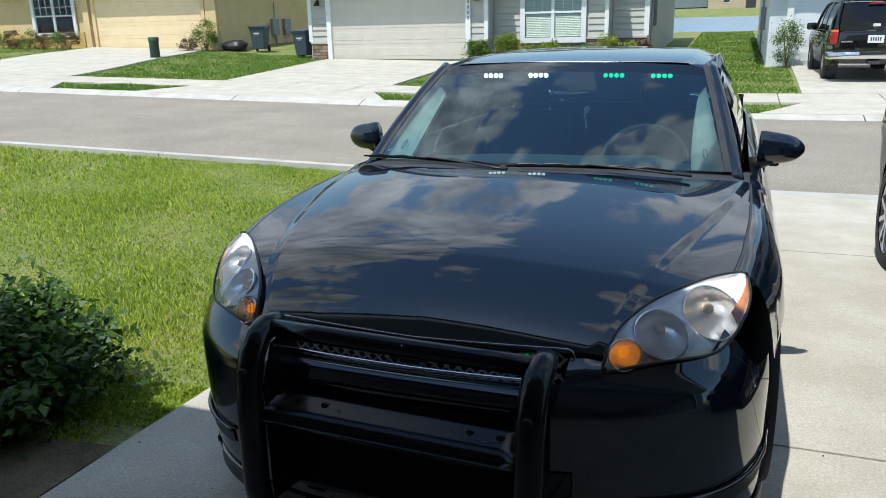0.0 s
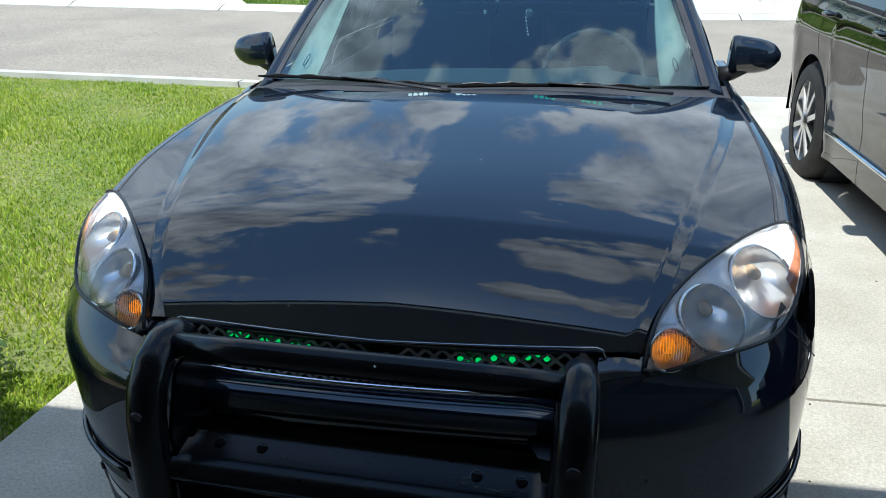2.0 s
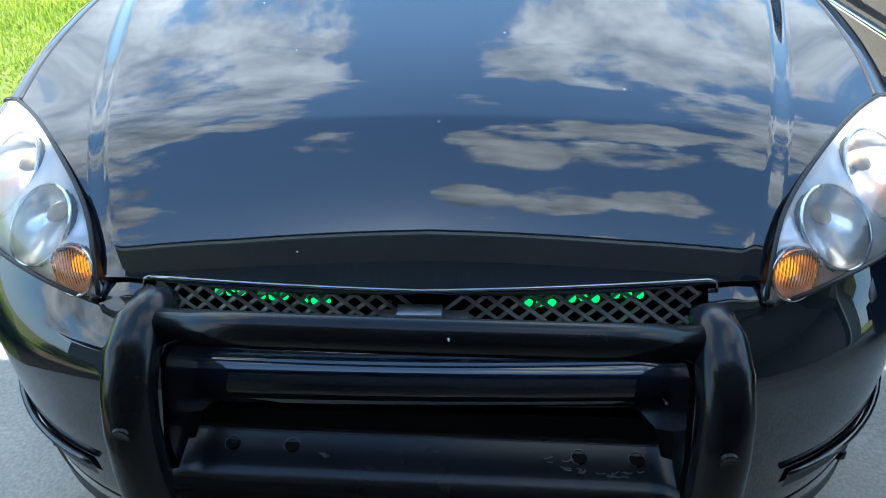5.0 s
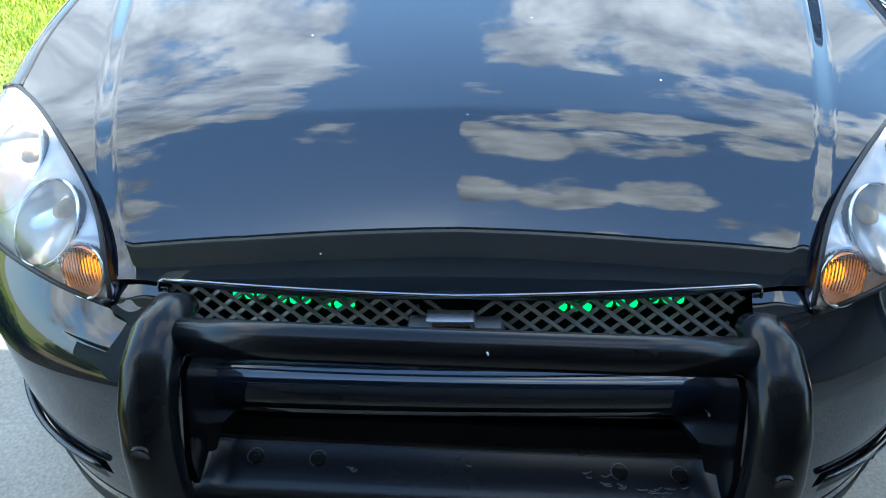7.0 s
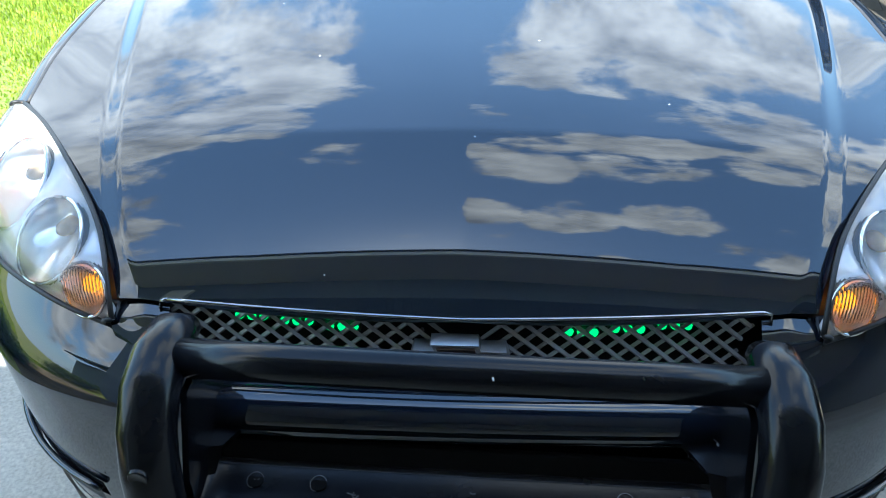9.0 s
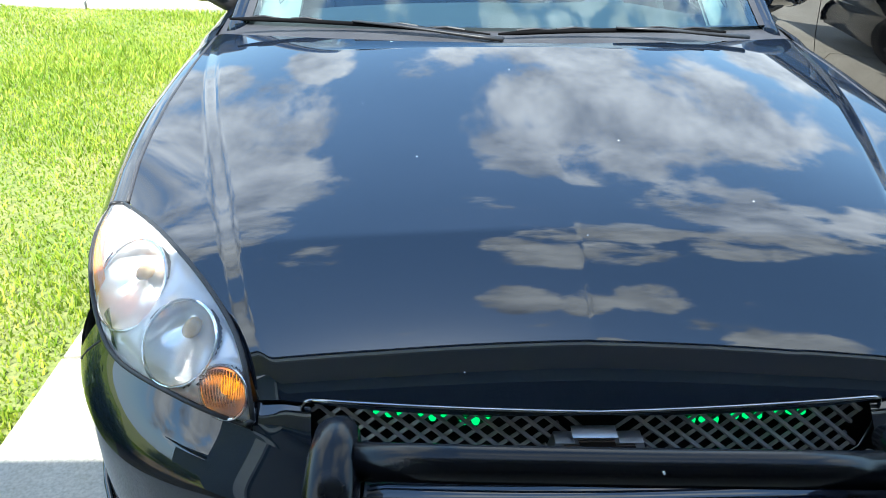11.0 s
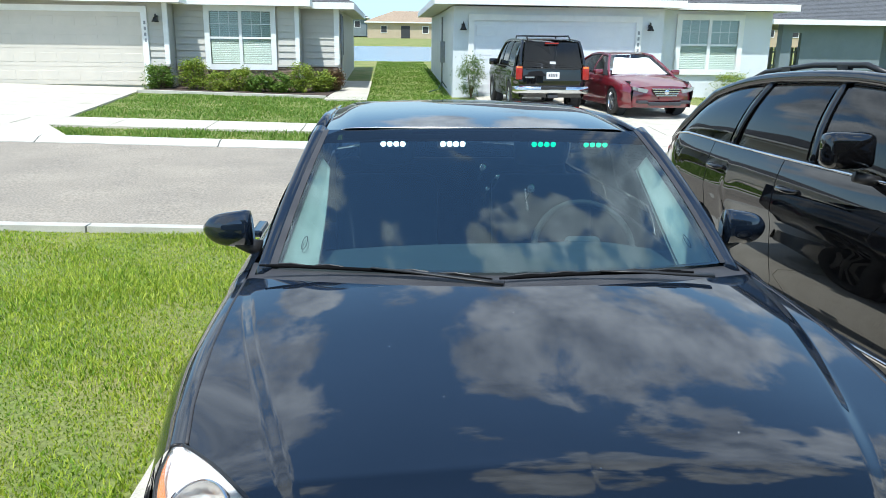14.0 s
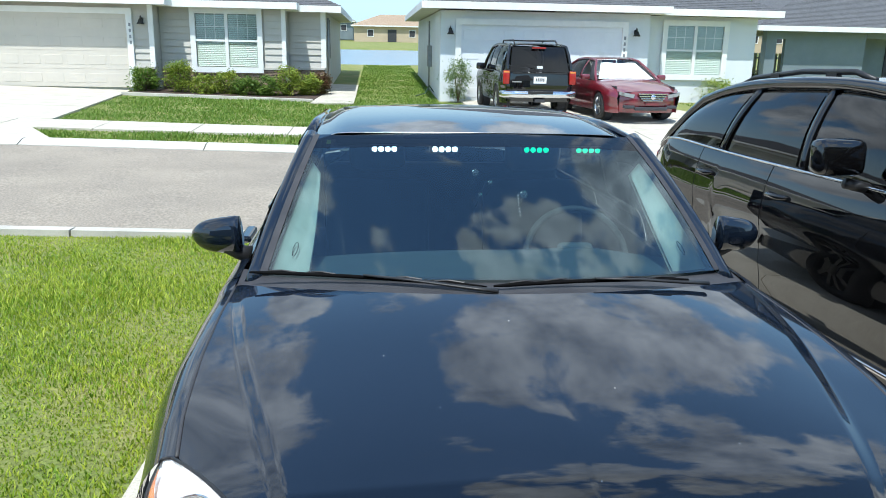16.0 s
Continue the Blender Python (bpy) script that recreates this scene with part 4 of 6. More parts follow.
        pts = [a.lerp(b, k) + bow * (4 * k * (1 - k)) for k in np.linspace(0, 1, 13)]
        w = part("wiper", tube(pts, [.003] + [.0055] * 11 + [.003], 8, squash=((0, .4, .9), .8)), M_RECESS, car, "black wiper blade", True)
        mid = a.lerp(b, .5) + bow + Vector((0, -.004, .008))
        part("wiper_arm", tube([mid, mid.lerp(end, .35) + Vector((0, -.006, .004)), mid.lerp(end, .8), end], [.005, .008, .011, .012], 8, squash=((0, 1, 0), .5)), M_PLASTIC, w, "black wiper arm", True)
        for k in (.15, .32, .68, .85):
            q = a.lerp(b, k) + bow * (4 * k * (1 - k))
            way = (b - a).normalized() * .045
            part("blade_bridge", tube([q - way + Vector((0, .002, .004)), q + Vector((0, .002, .008)), q + way + Vector((0, .002, .004))], .0032, 6), M_PLASTIC, w)
    return car


sedan = build_sedan()
push_bar = build_push_bar()


def build_visor_lights():
    """Four strobe modules of four diodes along the top of the windshield, inside."""
    for cx, mat, word in ((-.345, M_LED_WHITE, "white"), (-.125, M_LED_WHITE, "white"), (.215, M_LED_GREEN, "green"), (.418, M_LED_GREEN, "green")):
        y, z = 1.965 + .2 * cx * cx, 1.228 - .03 * cx * cx
        unit = thing("strobe_light", "black visor strobe module with lit %s diodes" % word, "strobe light", "visor strobe lights", at=(cx, y, z))
        part("housing", box(-.055, .055, .004, .03, -.014, .014, bevel=.004), M_PLASTIC, unit)
        for i in range(4):
            part("led", lathe([(0, -.006), (.007, -.005), (.010, -.001), (.0105, .003)], 14, "Y", (-.036 + i * .024, .003, 0)), mat, unit, "lit %s diode" % word, True)


def build_windshield_mounts():
    for x, y, z, r in ((-.03, 1.80, 1.185, .013), (.135, 1.75, 1.118, .015), (-.02, 1.74, 1.12, .008), (.02, 1.78, 1.155, .009)):
        cup = thing("suction_mount", "clear suction-cup mount stuck on the windshield", "phone mount", at=(x, y + .022, z - .02))
        part("cup", lathe([(0, -.012), (r * .5, -.010), (r, 0), (r * .9, .004)], 20, "Y"), M_LENS, cup, smooth=True)
        part("stem", tube([(0, 0, 0), (0, .02, -.02), (-.01, .03, -.05)], .003, 8), M_INTERIOR, cup, smooth=True)
    chain = thing("bead_chain", "short pale bead chain hanging from the mount", "ornament", at=(.12, 1.80, 1.09))
    for i in range(7):
        part("bead", lathe([(0, -.003), (.002, -.002), (.003, 0), (.002, .002), (0, .003)], 8, "Z", (.002 * i, 0, -.012 * i)), M_WHITE_SIGN, chain, smooth=True)


build_visor_lights()
build_windshield_mounts()


# ---- drives, walks and kerbs ----
def build_paving():
    drive = tagged(new("driveway"), "sunlit pale concrete driveway with cut joints", "driveway", kind="structure")
    for y0, y1 in ((-7.0, -1.0), (-0.985, 1.20), (1.215, 4.36), (4.375, 6.62)):
        slab("concrete_slab", [(-1.335, y0), (4.8, y0), (4.8, y1), (-1.335, y1)], .012, M_CONCRETE, "", "", .6, drive)
    kerb = tagged(new("kerb"), "pale concrete kerb along the street", "kerb", kind="structure")
    for i in range(22):
        x0 = -46 + i * 3.05
        for y0, y1, d, lift in ((6.64, 6.925, 0, .006), (12.625, 13.02, 1, .012)):
            nu = 3

            def fn(u, v, x0=x0, y0=y0, y1=y1, d=d, lift=lift):
                y = lerp(y0, y1, v)
                k = v if d else 1 - v
                hump = .05 * ease(k / .6) if not (-1.6 < x0 + 1.5 < 5.2) else .0
                return (x0 + u * 3.03, y, gz(x0 + u * 3.03, y) + lift + hump * .6)
            part("kerb_stone", solid_sheet(fn, nu, 4, (0, 0, -.12)), M_KERB, kerb)
    walkw = tagged(new("pavement"), "pale concrete pavement on the far side", "pavement", kind="structure")
    for i in range(30):
        x0 = -46 + i * 1.83
        slab("paving_slab", [(x0, 14.42), (x0 + 1.81, 14.42), (x0 + 1.81, 15.62), (x0, 15.62)], .016, M_CONCRETE, "", "", .9, walkw)
    for nm, out in (("grey", ((-11.7, 15.63), (-6.95, 15.63), (-7.7, 23.55), (-12.9, 23.55))), ("white", ((2.03, 15.63), (9.0, 15.63), (7.6, 22.65), (2.2, 22.65))), ("cream", ((-22.6, 15.63), (-16.9, 15.63), (-19.3, 25.35), (-25.3, 25.35)))):
        d = tagged(new("driveway"), "pale concrete driveway of the %s garage across the street" % nm, "driveway", kind="structure")
        a, b, c, e = [Vector(p) for p in out]
        for i in range(3):
            p, q = i / 3 + .002, (i + 1) / 3 - .002
            slab("concrete_slab", [a.lerp(e, p), b.lerp(c, p), b.lerp(c, q), a.lerp(e, q)], .016, M_CONCRETE, "", "", .9, d)
        wide = .95 if nm == "cream" else 0
        slab("apron", [(a.x - .85, 13.03), (b.x + 1.0 + wide, 13.03), (b.x + .1 + wide, 14.41), (a.x - .05, 14.41)], .016, M_CONCRETE, "", "", .8, d)
    w = tagged(new("footpath"), "short concrete footpath beside the grey house", "path", kind="structure")
    slab("concrete_slab", [(-2.2, 21.4), (-1.0, 21.4), (-1.0, 28.5), (-1.95, 28.5)], .02, M_CONCRETE, "", "", .8, w)
    slab("garden_edging", [(-7.6, 22.2), (-2.2, 22.0), (-2.2, 22.2), (-7.6, 22.4)], .05, M_KERB, "", "", .8, w)
    slab("garden_bed", [(-7.6, 22.4), (-2.2, 22.2), (-2.0, 24.95), (-7.0, 24.25)], .03, M_MULCH, "dark mulch garden bed below the windows", "garden bed")
    slab("soil_patch", [(-3.0, -.85), (-1.36, -.85), (-1.36, .42), (-2.2, .30)], -.005, M_SOIL, "bare sandy soil patch by the drive", "soil", .3)


def build_near_house():
    """The house behind the camera: an open garage, its eave and roof."""
    h = thing("near_house", "pale stucco house with an open garage and deep eave", "house")
    part("wall", box(-1.95, -1.45, -1.10, -.92, -.1, 2.52), M_STUCCO_SLATE, h, "stucco wall beside the garage")
    part("wall", box(-9.0, -1.66, -4.2, -4.02, -.1, 2.52), M_STUCCO_SLATE, h, "stucco wall set back beside the garage")
    part("wall", box(4.9, 7.0, -1.10, -.92, -.1, 2.52), M_STUCCO_SLATE, h)
    part("lintel", box(-1.45, 4.9, -1.10, -.92, 2.16, 2.50), M_STUCCO_SLATE, h)
    part("garage_side_wall", box(-1.65, -1.5, -7.2, -1.1, -.1, 2.6), M_GARAGE_WALL, h)
    part("garage_side_wall", box(4.95, 5.1, -7.2, -1.1, -.1, 2.6), M_GARAGE_WALL, h)
    part("garage_back_wall", box(-1.65, 5.1, -7.35, -7.2, -.1, 2.6), M_GARAGE_WALL, h)
    part("garage_ceiling", box(-1.65, 5.1, -7.2, -1.1, 2.54, 2.62), M_GARAGE_WALL, h)
    for sx in (-1.45, 4.78):
        part("door_trim", box(sx - .0, sx + .12, -.92, -.895, -.02, 2.28), M_TRIM, h)
    part("soffit", box(-2.2, 7.4, -.93, -.45, 2.42, 2.445), M_ROOF_SOFFIT, h)
    part("fascia", box(-2.2, 7.4, -.48, -.445, 2.37, 2.52, bevel=.004), M_TRIM, h, "white fascia board")
    part("roof", prism([(-.42, 2.52), (-.42, 2.56), (-6.5, 4.9), (-12.5, 2.56), (-12.5, 2.52), (-6.5, 4.8)], "X", -2.3, 7.6), M_SHINGLE, h, "grey shingle roof")
    part("side_roof", prism([(-3.4, 2.55), (-3.4, 2.62), (-6.5, 3.8), (-12.5, 2.62), (-12.5, 2.55), (-6.5, 3.7)], "X", -9.5, -2.3), M_SHINGLE, h)


def build_grit():
    """Crumbs of mulch and grit scattered over the near driveway, one joined mesh."""
    rng = random.Random(23)
    shapes = []
    for _ in range(170):
        x, y = rng.uniform(-1.3, 4.6), rng.choice((rng.uniform(-.8, 2.5), rng.uniform(-.8, 6.4)))
        z, r, a = gz(x, y) + .0125, rng.uniform(.002, .0055), rng.uniform(0, 6.28)
        long = r * rng.choice((1, 1.3, 1.5, 3.5))
        c, q = Vector((math.cos(a), math.sin(a), 0)), Vector((-math.sin(a), math.cos(a), 0))
        base = [Vector((x, y, z)) + c * (long * i) + q * (r * j) for i, j in ((1, 0), (.3, .9), (-.9, .5), (-.8, -.6), (.2, -1))]
        shapes.append(([tuple(p) for p in base] + [(x, y, z + r * .9)], [(i, (i + 1) % 5, 5) for i in range(5)]))
    tagged(part("grit", joined(*shapes), M_MULCH), "dark crumbs of grit scattered over the concrete", "grit", kind="stuff")


build_paving()
build_grit()
build_near_house()


# ---- grass ----
def blades(name, areas, label, mat, seed):
    """areas: (x0, x1, y0, y1, number, height, width[, x0 and x1 at y1]). One joined mesh of bent blades."""
    rng = np.random.default_rng(seed)
    allv, allf, base = [], [], 0
    for x0, x1, y0, y1, n, h, w, *far_xs in areas:
        y, u = rng.uniform(y0, y1, n), rng.uniform(0, 1, n)
        k = (y - y0) / (y1 - y0)
        c0, c1 = far_xs if far_xs else (x0, x1)
        left, right = x0 + (c0 - x0) * k, x1 + (c1 - x1) * k
        x = left + (right - left) * u
        z = np.array([gz(a, b) for a, b in zip(x, y)]) - .028
        ang, lean = rng.uniform(0, 2 * math.pi, n), rng.uniform(0, 2 * math.pi, n)
        hh = h * rng.uniform(.45, 1.25, n) * (.8 + .5 * np.sin(x * 1.7 + 1.3 * np.sin(y * 2.1)) * np.cos(y * 1.9 + x))
        ww, out = w * rng.uniform(.6, 1.3, n), hh * rng.uniform(.2, 1.1, n)
        dx, dy = np.cos(ang) * ww / 2, np.sin(ang) * ww / 2
        lx, ly = np.cos(lean) * out, np.sin(lean) * out
        v = np.empty((n, 5, 3))
        v[:, 0] = np.stack([x - dx, y - dy, z], 1)
        v[:, 1] = np.stack([x + dx, y + dy, z], 1)
        v[:, 2] = np.stack([x + dx * .8 + lx * .35, y + dy * .8 + ly * .35, z + hh * .65], 1)
        v[:, 3] = np.stack([x - dx * .8 + lx * .35, y - dy * .8 + ly * .35, z + hh * .65], 1)
        v[:, 4] = np.stack([x + lx, y + ly, z + hh], 1)
        k = base + 5 * np.arange(n)
        allf.append(np.stack([k, k + 1, k + 2, k + 3], 1))
        allf.append((np.stack([k + 3, k + 2, k + 4], 1)))
        allv.append(v.reshape(-1, 3))
        base += 5 * n
    verts = np.concatenate(allv)
    quads = np.concatenate([f for f in allf if f.shape[1] == 4])
    tris = np.concatenate([f for f in allf if f.shape[1] == 3])
    me = bpy.data.meshes.new(name)
    me.vertices.add(len(verts))
    me.vertices.foreach_set("co", verts.ravel())
    me.loops.add(quads.size + tris.size)
    me.loops.foreach_set("vertex_index", np.concatenate([quads.ravel(), tris.ravel()]))
    me.polygons.add(len(quads) + len(tris))
    me.polygons.foreach_set("loop_start", np.concatenate([np.arange(len(quads)) * 4, quads.size + np.arange(len(tris)) * 3]))
    me.materials.append(mat)
    me.update(calc_edges=True)
    me.validate()
    return tagged(new(name, me), label, "grass", kind="stuff")


blades("lawn_grass", [(-3.2, -1.38, .75, 6.66, 44000, .042, .0075), (-6.5, -3.2, .2, 6.66, 56000, .042, .0085), (-14, -6.5, -.2, 6.66, 52000, .045, .012), (-1.46, -1.33, .6, 6.66, 1600, .05, .008),
                      (-3.6, -2.4, -.8, .9, 7000, .055, .010), (-2.4, -1.5, .35, .8, 1800, .05, .009), (-2.3, -1.37, .60, 1.0, 5000, .05, .008)],
       "bright green coarse lawn grass beside the driveway", M_BLADE, 3)
FAR_LAWNS = [(-5.9, 1.15, 13.05, 14.38, 7000, .07, .020, -6.8, 1.95), (-6.9, 1.98, 15.66, 22.0, 26000, .06, .022, -7.55, 2.1), (-1.0, 1.5, 22.0, 42, 14000, .06, .03, -1.0, 1.5), (-14.9, -12.6, 13.05, 14.38, 3600, .08, .022, -15.65, -11.85),
             (-16.85, -11.8, 15.66, 24.8, 17000, .07, .026, -19.1, -13.5), (-34, -22.7, 15.7, 24.5, 8000, .06, .03, -34, -25.4), (9.1, 18, 15.7, 28, 9000, .06, .03)]
blades("far_lawn_grass", FAR_LAWNS, "green lawn grass in front of the houses across the street", M_BLADE_FAR, 5)


# ---- shrubs ----
def leafy(name, label, at, size, leaves, mat, leaf, seed, stems=5, kind_word="bush", upright=False, group=""):
    """A shrub: twigs and a crown of small leaves in uneven clumps."""
    rng = random.Random(seed)
    x, y = at
    b = thing(name, label, kind_word, group, at=(x, y, gz(x, y) - .02))
    tw = []
    clumps = []
    for i in range(stems):
        a = 2 * math.pi * i / stems + rng.uniform(-.4, .4)
        r = rng.uniform(.35, .8)
        tip = Vector((math.cos(a) * size[0] * .5 * r, math.sin(a) * size[1] * .5 * r, size[2] * rng.uniform(.55, .95)))
        tw.append(tube([(0, 0, 0), tip * .5 + Vector((rng.uniform(-.03, .03), 0, .04)), tip], [.014, .009, .004], 5))
    part("twigs", joined(*tw), M_WOOD, b)
    n = max(14, int(leaves / 55))
    for _ in range(n):
        a, h = rng.uniform(0, 2 * math.pi), rng.random()
        wide = math.sin(math.pi * (.12 + .8 * h)) if upright else math.sqrt(max(.05, 1 - abs(2 * (h * .85 + .1) - 1) ** 2.2))
        r = rng.uniform(.45, 1.0) * wide
        clumps.append((Vector((math.cos(a) * size[0] / 2 * r, math.sin(a) * size[1] / 2 * r, size[2] * (.08 + .86 * h))), rng.uniform(.7, 1.35)))
    verts, faces = [], []
    for _ in range(leaves):
        c, k = clumps[rng.randrange(n)]
        d = Vector((rng.gauss(0, 1), rng.gauss(0, 1), rng.gauss(0, .8))) * (.062 * k * (size[0] + size[2]) / 1.4)
        p = c + d
        p.z = max(.02, p.z)
        s = leaf * rng.uniform(.7, 1.3)
        m = Euler((rng.uniform(-.9, .9), rng.uniform(-.9, .9), rng.uniform(0, 6.28))).to_matrix()
        q = len(verts)
        verts += [p + m @ Vector(v) for v in ((-s * .2, 0, 0), (0, -s * .5, -.1 * s), (s * .25, 0, .06 * s), (0, s * .5, -.1 * s))]
        faces.append((q, q + 1, q + 2, q + 3))
    crown = part("crown", (verts, faces), mat, b, "dense small leaves")
    return b


leafy("shrub", "dense dark green clipped shrub at the driveway edge", (-2.12, .47), (1.02, .98, .46), 9500, M_LEAF_DARK, .062, 11, 7)
leafy("shrub", "dense dark green clipped shrub beside the house wall", (-3.2, -1.2), (1.2, 1.1, .6), 5000, M_LEAF_DARK, .055, 12, 6)
for i, (x, y, w, h, mt, wd) in enumerate(((-7.25, 23.3, 1.05, .75, M_LEAF, "rounded green"), (-6.2, 23.3, .95, .95, M_LEAF_BRIGHT, "bright green"), (-5.45, 23.1, .8, .55, M_LEAF_BRIGHT, "sparse yellow-green"),
                                         (-4.85, 23.3, .8, .7, M_LEAF_BRIGHT, "bright green"), (-4.25, 23.1, .85, .55, M_LEAF, "low green"), (-3.65, 23.2, .85, .6, M_LEAF, "low green"), (-3.0, 23.4, .85, .95, M_LEAF_BRIGHT, "bright green"),
                                         (-2.45, 23.9, .8, .7, M_LEAF_BRIGHT, "green"), (-2.1, 24.5, .6, .75, M_LEAF_RED, "reddish"))):
    leafy("shrub", "%s shrub in the mulch bed below the windows" % wd, (x, y), (w * .9, w * .8, h), 2600, mt, .075, 30 + i, 5, group="shrubs along the grey house")
leafy("shrub", "narrow upright green shrub at the pale house corner", (2.05, 22.2), (.62, .62, 1.35), 2200, M_LEAF, .06, 51, 6, upright=True)
leafy("shrub", "green shrub under the pale house window", (10.3, 22.9), (1.3, .9, .75), 1800, M_LEAF_BRIGHT, .07, 52)
leafy("shrub", "tall loose green shrub beside the cream garage", (-19.0, 24.8), (1.1, 1.0, 1.25), 1800, M_LEAF, .08, 53, 7, upright=True)
leafy("shrub", "low reddish shrub beside the cream garage", (-19.6, 24.5), (1.0, .8, .5), 900, M_LEAF_RED, .08, 54)
for i in range(6):
    leafy("shrub", "low green and bronze hedge shrub below the yellow house window", (-29.4 + i * .75, 24.5), (.9, .8, .75), 1000, M_LEAF_RED if i % 2 else M_LEAF, .08, 60 + i, 5, group="shrubs along the yellow house")


# ---- other vehicles ----
def build_vehicle(name, label, at, turn, pitch, spec, mat, glass_mat):
    """A vehicle in its own frame: nose at y=0, tail at y=length, wheels on z=0."""
    car = thing(name, label, "car")
    car.matrix_basis = Matrix.Translation(at) @ Matrix.Rotation(radians(turn), 4, "Z") @ Matrix.Rotation(radians(pitch), 4, "X")
    L, W = spec["length"], spec["width"] / 2
    belt, deck = Curve(spec["belt"]), Curve(spec["deck"])
    low, arch, wheels = spec["low"], spec["arch"], spec["wheels"]

    def plan(y):
        """Half width along the length."""
        return W * (1 - .20 * (1 - ease(y / (L * .13))) ** 2 - .10 * ease((y - L * .90) / (L * .10)))

    def side_pt(sx, y, v):
        top = belt(y)
        lo = low
        for wy in wheels:
            if abs(y - wy) < arch:
                lo = max(lo, spec["wheel_r"] + math.sqrt(arch ** 2 - (y - wy) ** 2))
        z = lerp(top, lo, v)
        h = (z - low) / (top - low)
        x = plan(y) - .05 * (1 - h) ** 2
        k = clamp((h - .72) / .28)
        x -= spec["shoulder"] * k ** 2.2
        x += .010 * math.exp(-((h - .70) / .06) ** 2) - .012 * math.exp(-((h - .28) / .10) ** 2)
        flare = min(abs(y - wy) for wy in wheels)
        x += .018 * math.exp(-((flare - arch) / .07) ** 2) * ease(1 - h)
        return (sx * x, y, z)
    cuts = spec["cuts"]
    for sx in (-1, 1):
        for (y0, y1), nm in zip(zip(cuts, cuts[1:]), spec["panels"]):
            p = part(nm, sheet(lambda u, v: side_pt(sx, lerp(y0 + .004, y1 - .004, u), v), max(6, int((y1 - y0) * 22)), 22), mat, car, smooth=True)
            if "door" in nm:
                hy, hz = y1 - .15, belt(y1) - .15
                hx = plan(hy)
                hd = part("handle", tube([(sx * (hx - .015), hy - .1, hz), (sx * (hx + .02), hy - .06, hz), (sx * (hx + .02), hy + .06, hz), (sx * (hx - .015), hy + .1, hz)], .014, 8), spec.get("handle", mat), p, "pull handle", True)
        if "sill" in spec:
            part("sill_trim", tube([(sx * (plan(y) - .028), y, spec["sill"]) for y in np.linspace(wheels[0] + arch + .04, wheels[1] - arch - .04, 10)], .012, 8), M_CHROME, car, "chrome sill strip", True)
        # black sheet added so the body's inside stays dark, as in shade
        part("inner_side", box(sx * (W - .2), sx * (W - .18), .3, L - .2, low + .02, belt(L / 2) - .12), M_DARK, car)
        for wy in wheels:
            wheel(car, sx * (W - .125), wy, spec["wheel_r"], spec["wheel_r"], .23, spec["rim"], spec.get("spokes", 5), sx)
            part("arch_liner", lathe([(arch - .005, -.1), (arch - .005, .08), (arch * .8, .08)], 28, "X", (sx * (W - .2), wy, spec["wheel_r"])), M_DARK, car)
    # hood, nose, tail
    cab0, cab1 = spec["cab"]
    roof0, roof1 = spec["roof"]
    rz = Curve(spec["roof_z"])
    rw = spec["roof_w"] / 2

    def across(y, s):
        x = s * (plan(y) - spec["shoulder"])
        return (x, y, lerp(deck(y), belt(y), abs(s) ** 2.6))
    part("hood", sheet(lambda u, v: across(lerp(.05, cab0, v), 2 * u - 1), 20, 20), mat, car, "hood", True)
    if cab1 < L - .15:
        part("trunk_lid", sheet(lambda u, v: across(lerp(cab1, L - .03, v), 2 * u - 1), 14, 8), mat, car, "trunk lid", True)

    def nose(u, v):
        s = 2 * u - 1
        x, y, z = across(.05, s)
        return (s * lerp(plan(.05) - spec["shoulder"], plan(.05) - .02, v ** .5), .05 + .16 * abs(s) ** 3 - .10 * math.sin(math.pi * lerp(.15, .95, v)) * (1 - .5 * s * s), lerp(z, low + .02, v))
    front = part("front_bumper", sheet(nose, 24, 14), mat, car, "front bumper", True)

    def tail(u, v):
        s = 2 * u - 1
        top = belt(L) if cab1 < L - .15 else belt(L) + .0
        return (s * (plan(L) - lerp(spec["shoulder"], .01, v ** .5)), L - .10 * abs(s) ** 4 + spec.get("tail_bulge", .04) * math.sin(math.pi * lerp(.1, .9, v)), lerp(top, low + .05, v))
    back = part("tailgate", sheet(tail, 20, 14), mat, car, "tail panel", True)
    # cabin: a dark inner shell, glass over it, painted pillars and roof

    def cab_side(sx, y, k, out=0.0):
        yb, yt = y
        p = Vector((sx * (plan(yb) - spec["shoulder"] - .012 + out), yb, belt(yb) - .01)).lerp(Vector((sx * (rw + out), yt, rz(yt) - .055)), k)
        return p + Vector((sx * .03 * math.sin(math.pi * k), 0, 0))
    for sx in (-1, 1):
        part("cabin_side", sheet(lambda u, v: tuple(cab_side(sx, (lerp(cab0 + .08, cab1 - .04, u), lerp(roof0, roof1, u)), v, -.014)), 16, 8), M_DARK if mat is M_PAINT_RED else M_PAINT_BLACK, car, smooth=True)
        for a0, a1, b0, b1 in spec["windows"]:
            g = part("side_window", outward(sheet(lambda u, v: tuple(cab_side(sx, (lerp(a0, a1, u), lerp(b0, b1, u)), lerp(.05, .90, v), .0)), 10, 8), (0, L / 2, .9)), glass_mat, car, "dark side window", True)
        for a, b in spec["pillars"]:
            part("pillar", tube([cab_side(sx, (a, b), k, -.002) for k in np.linspace(0, 1, 8)], .030, 8, squash=((0, 1, 0), .5)), mat, car, smooth=True)
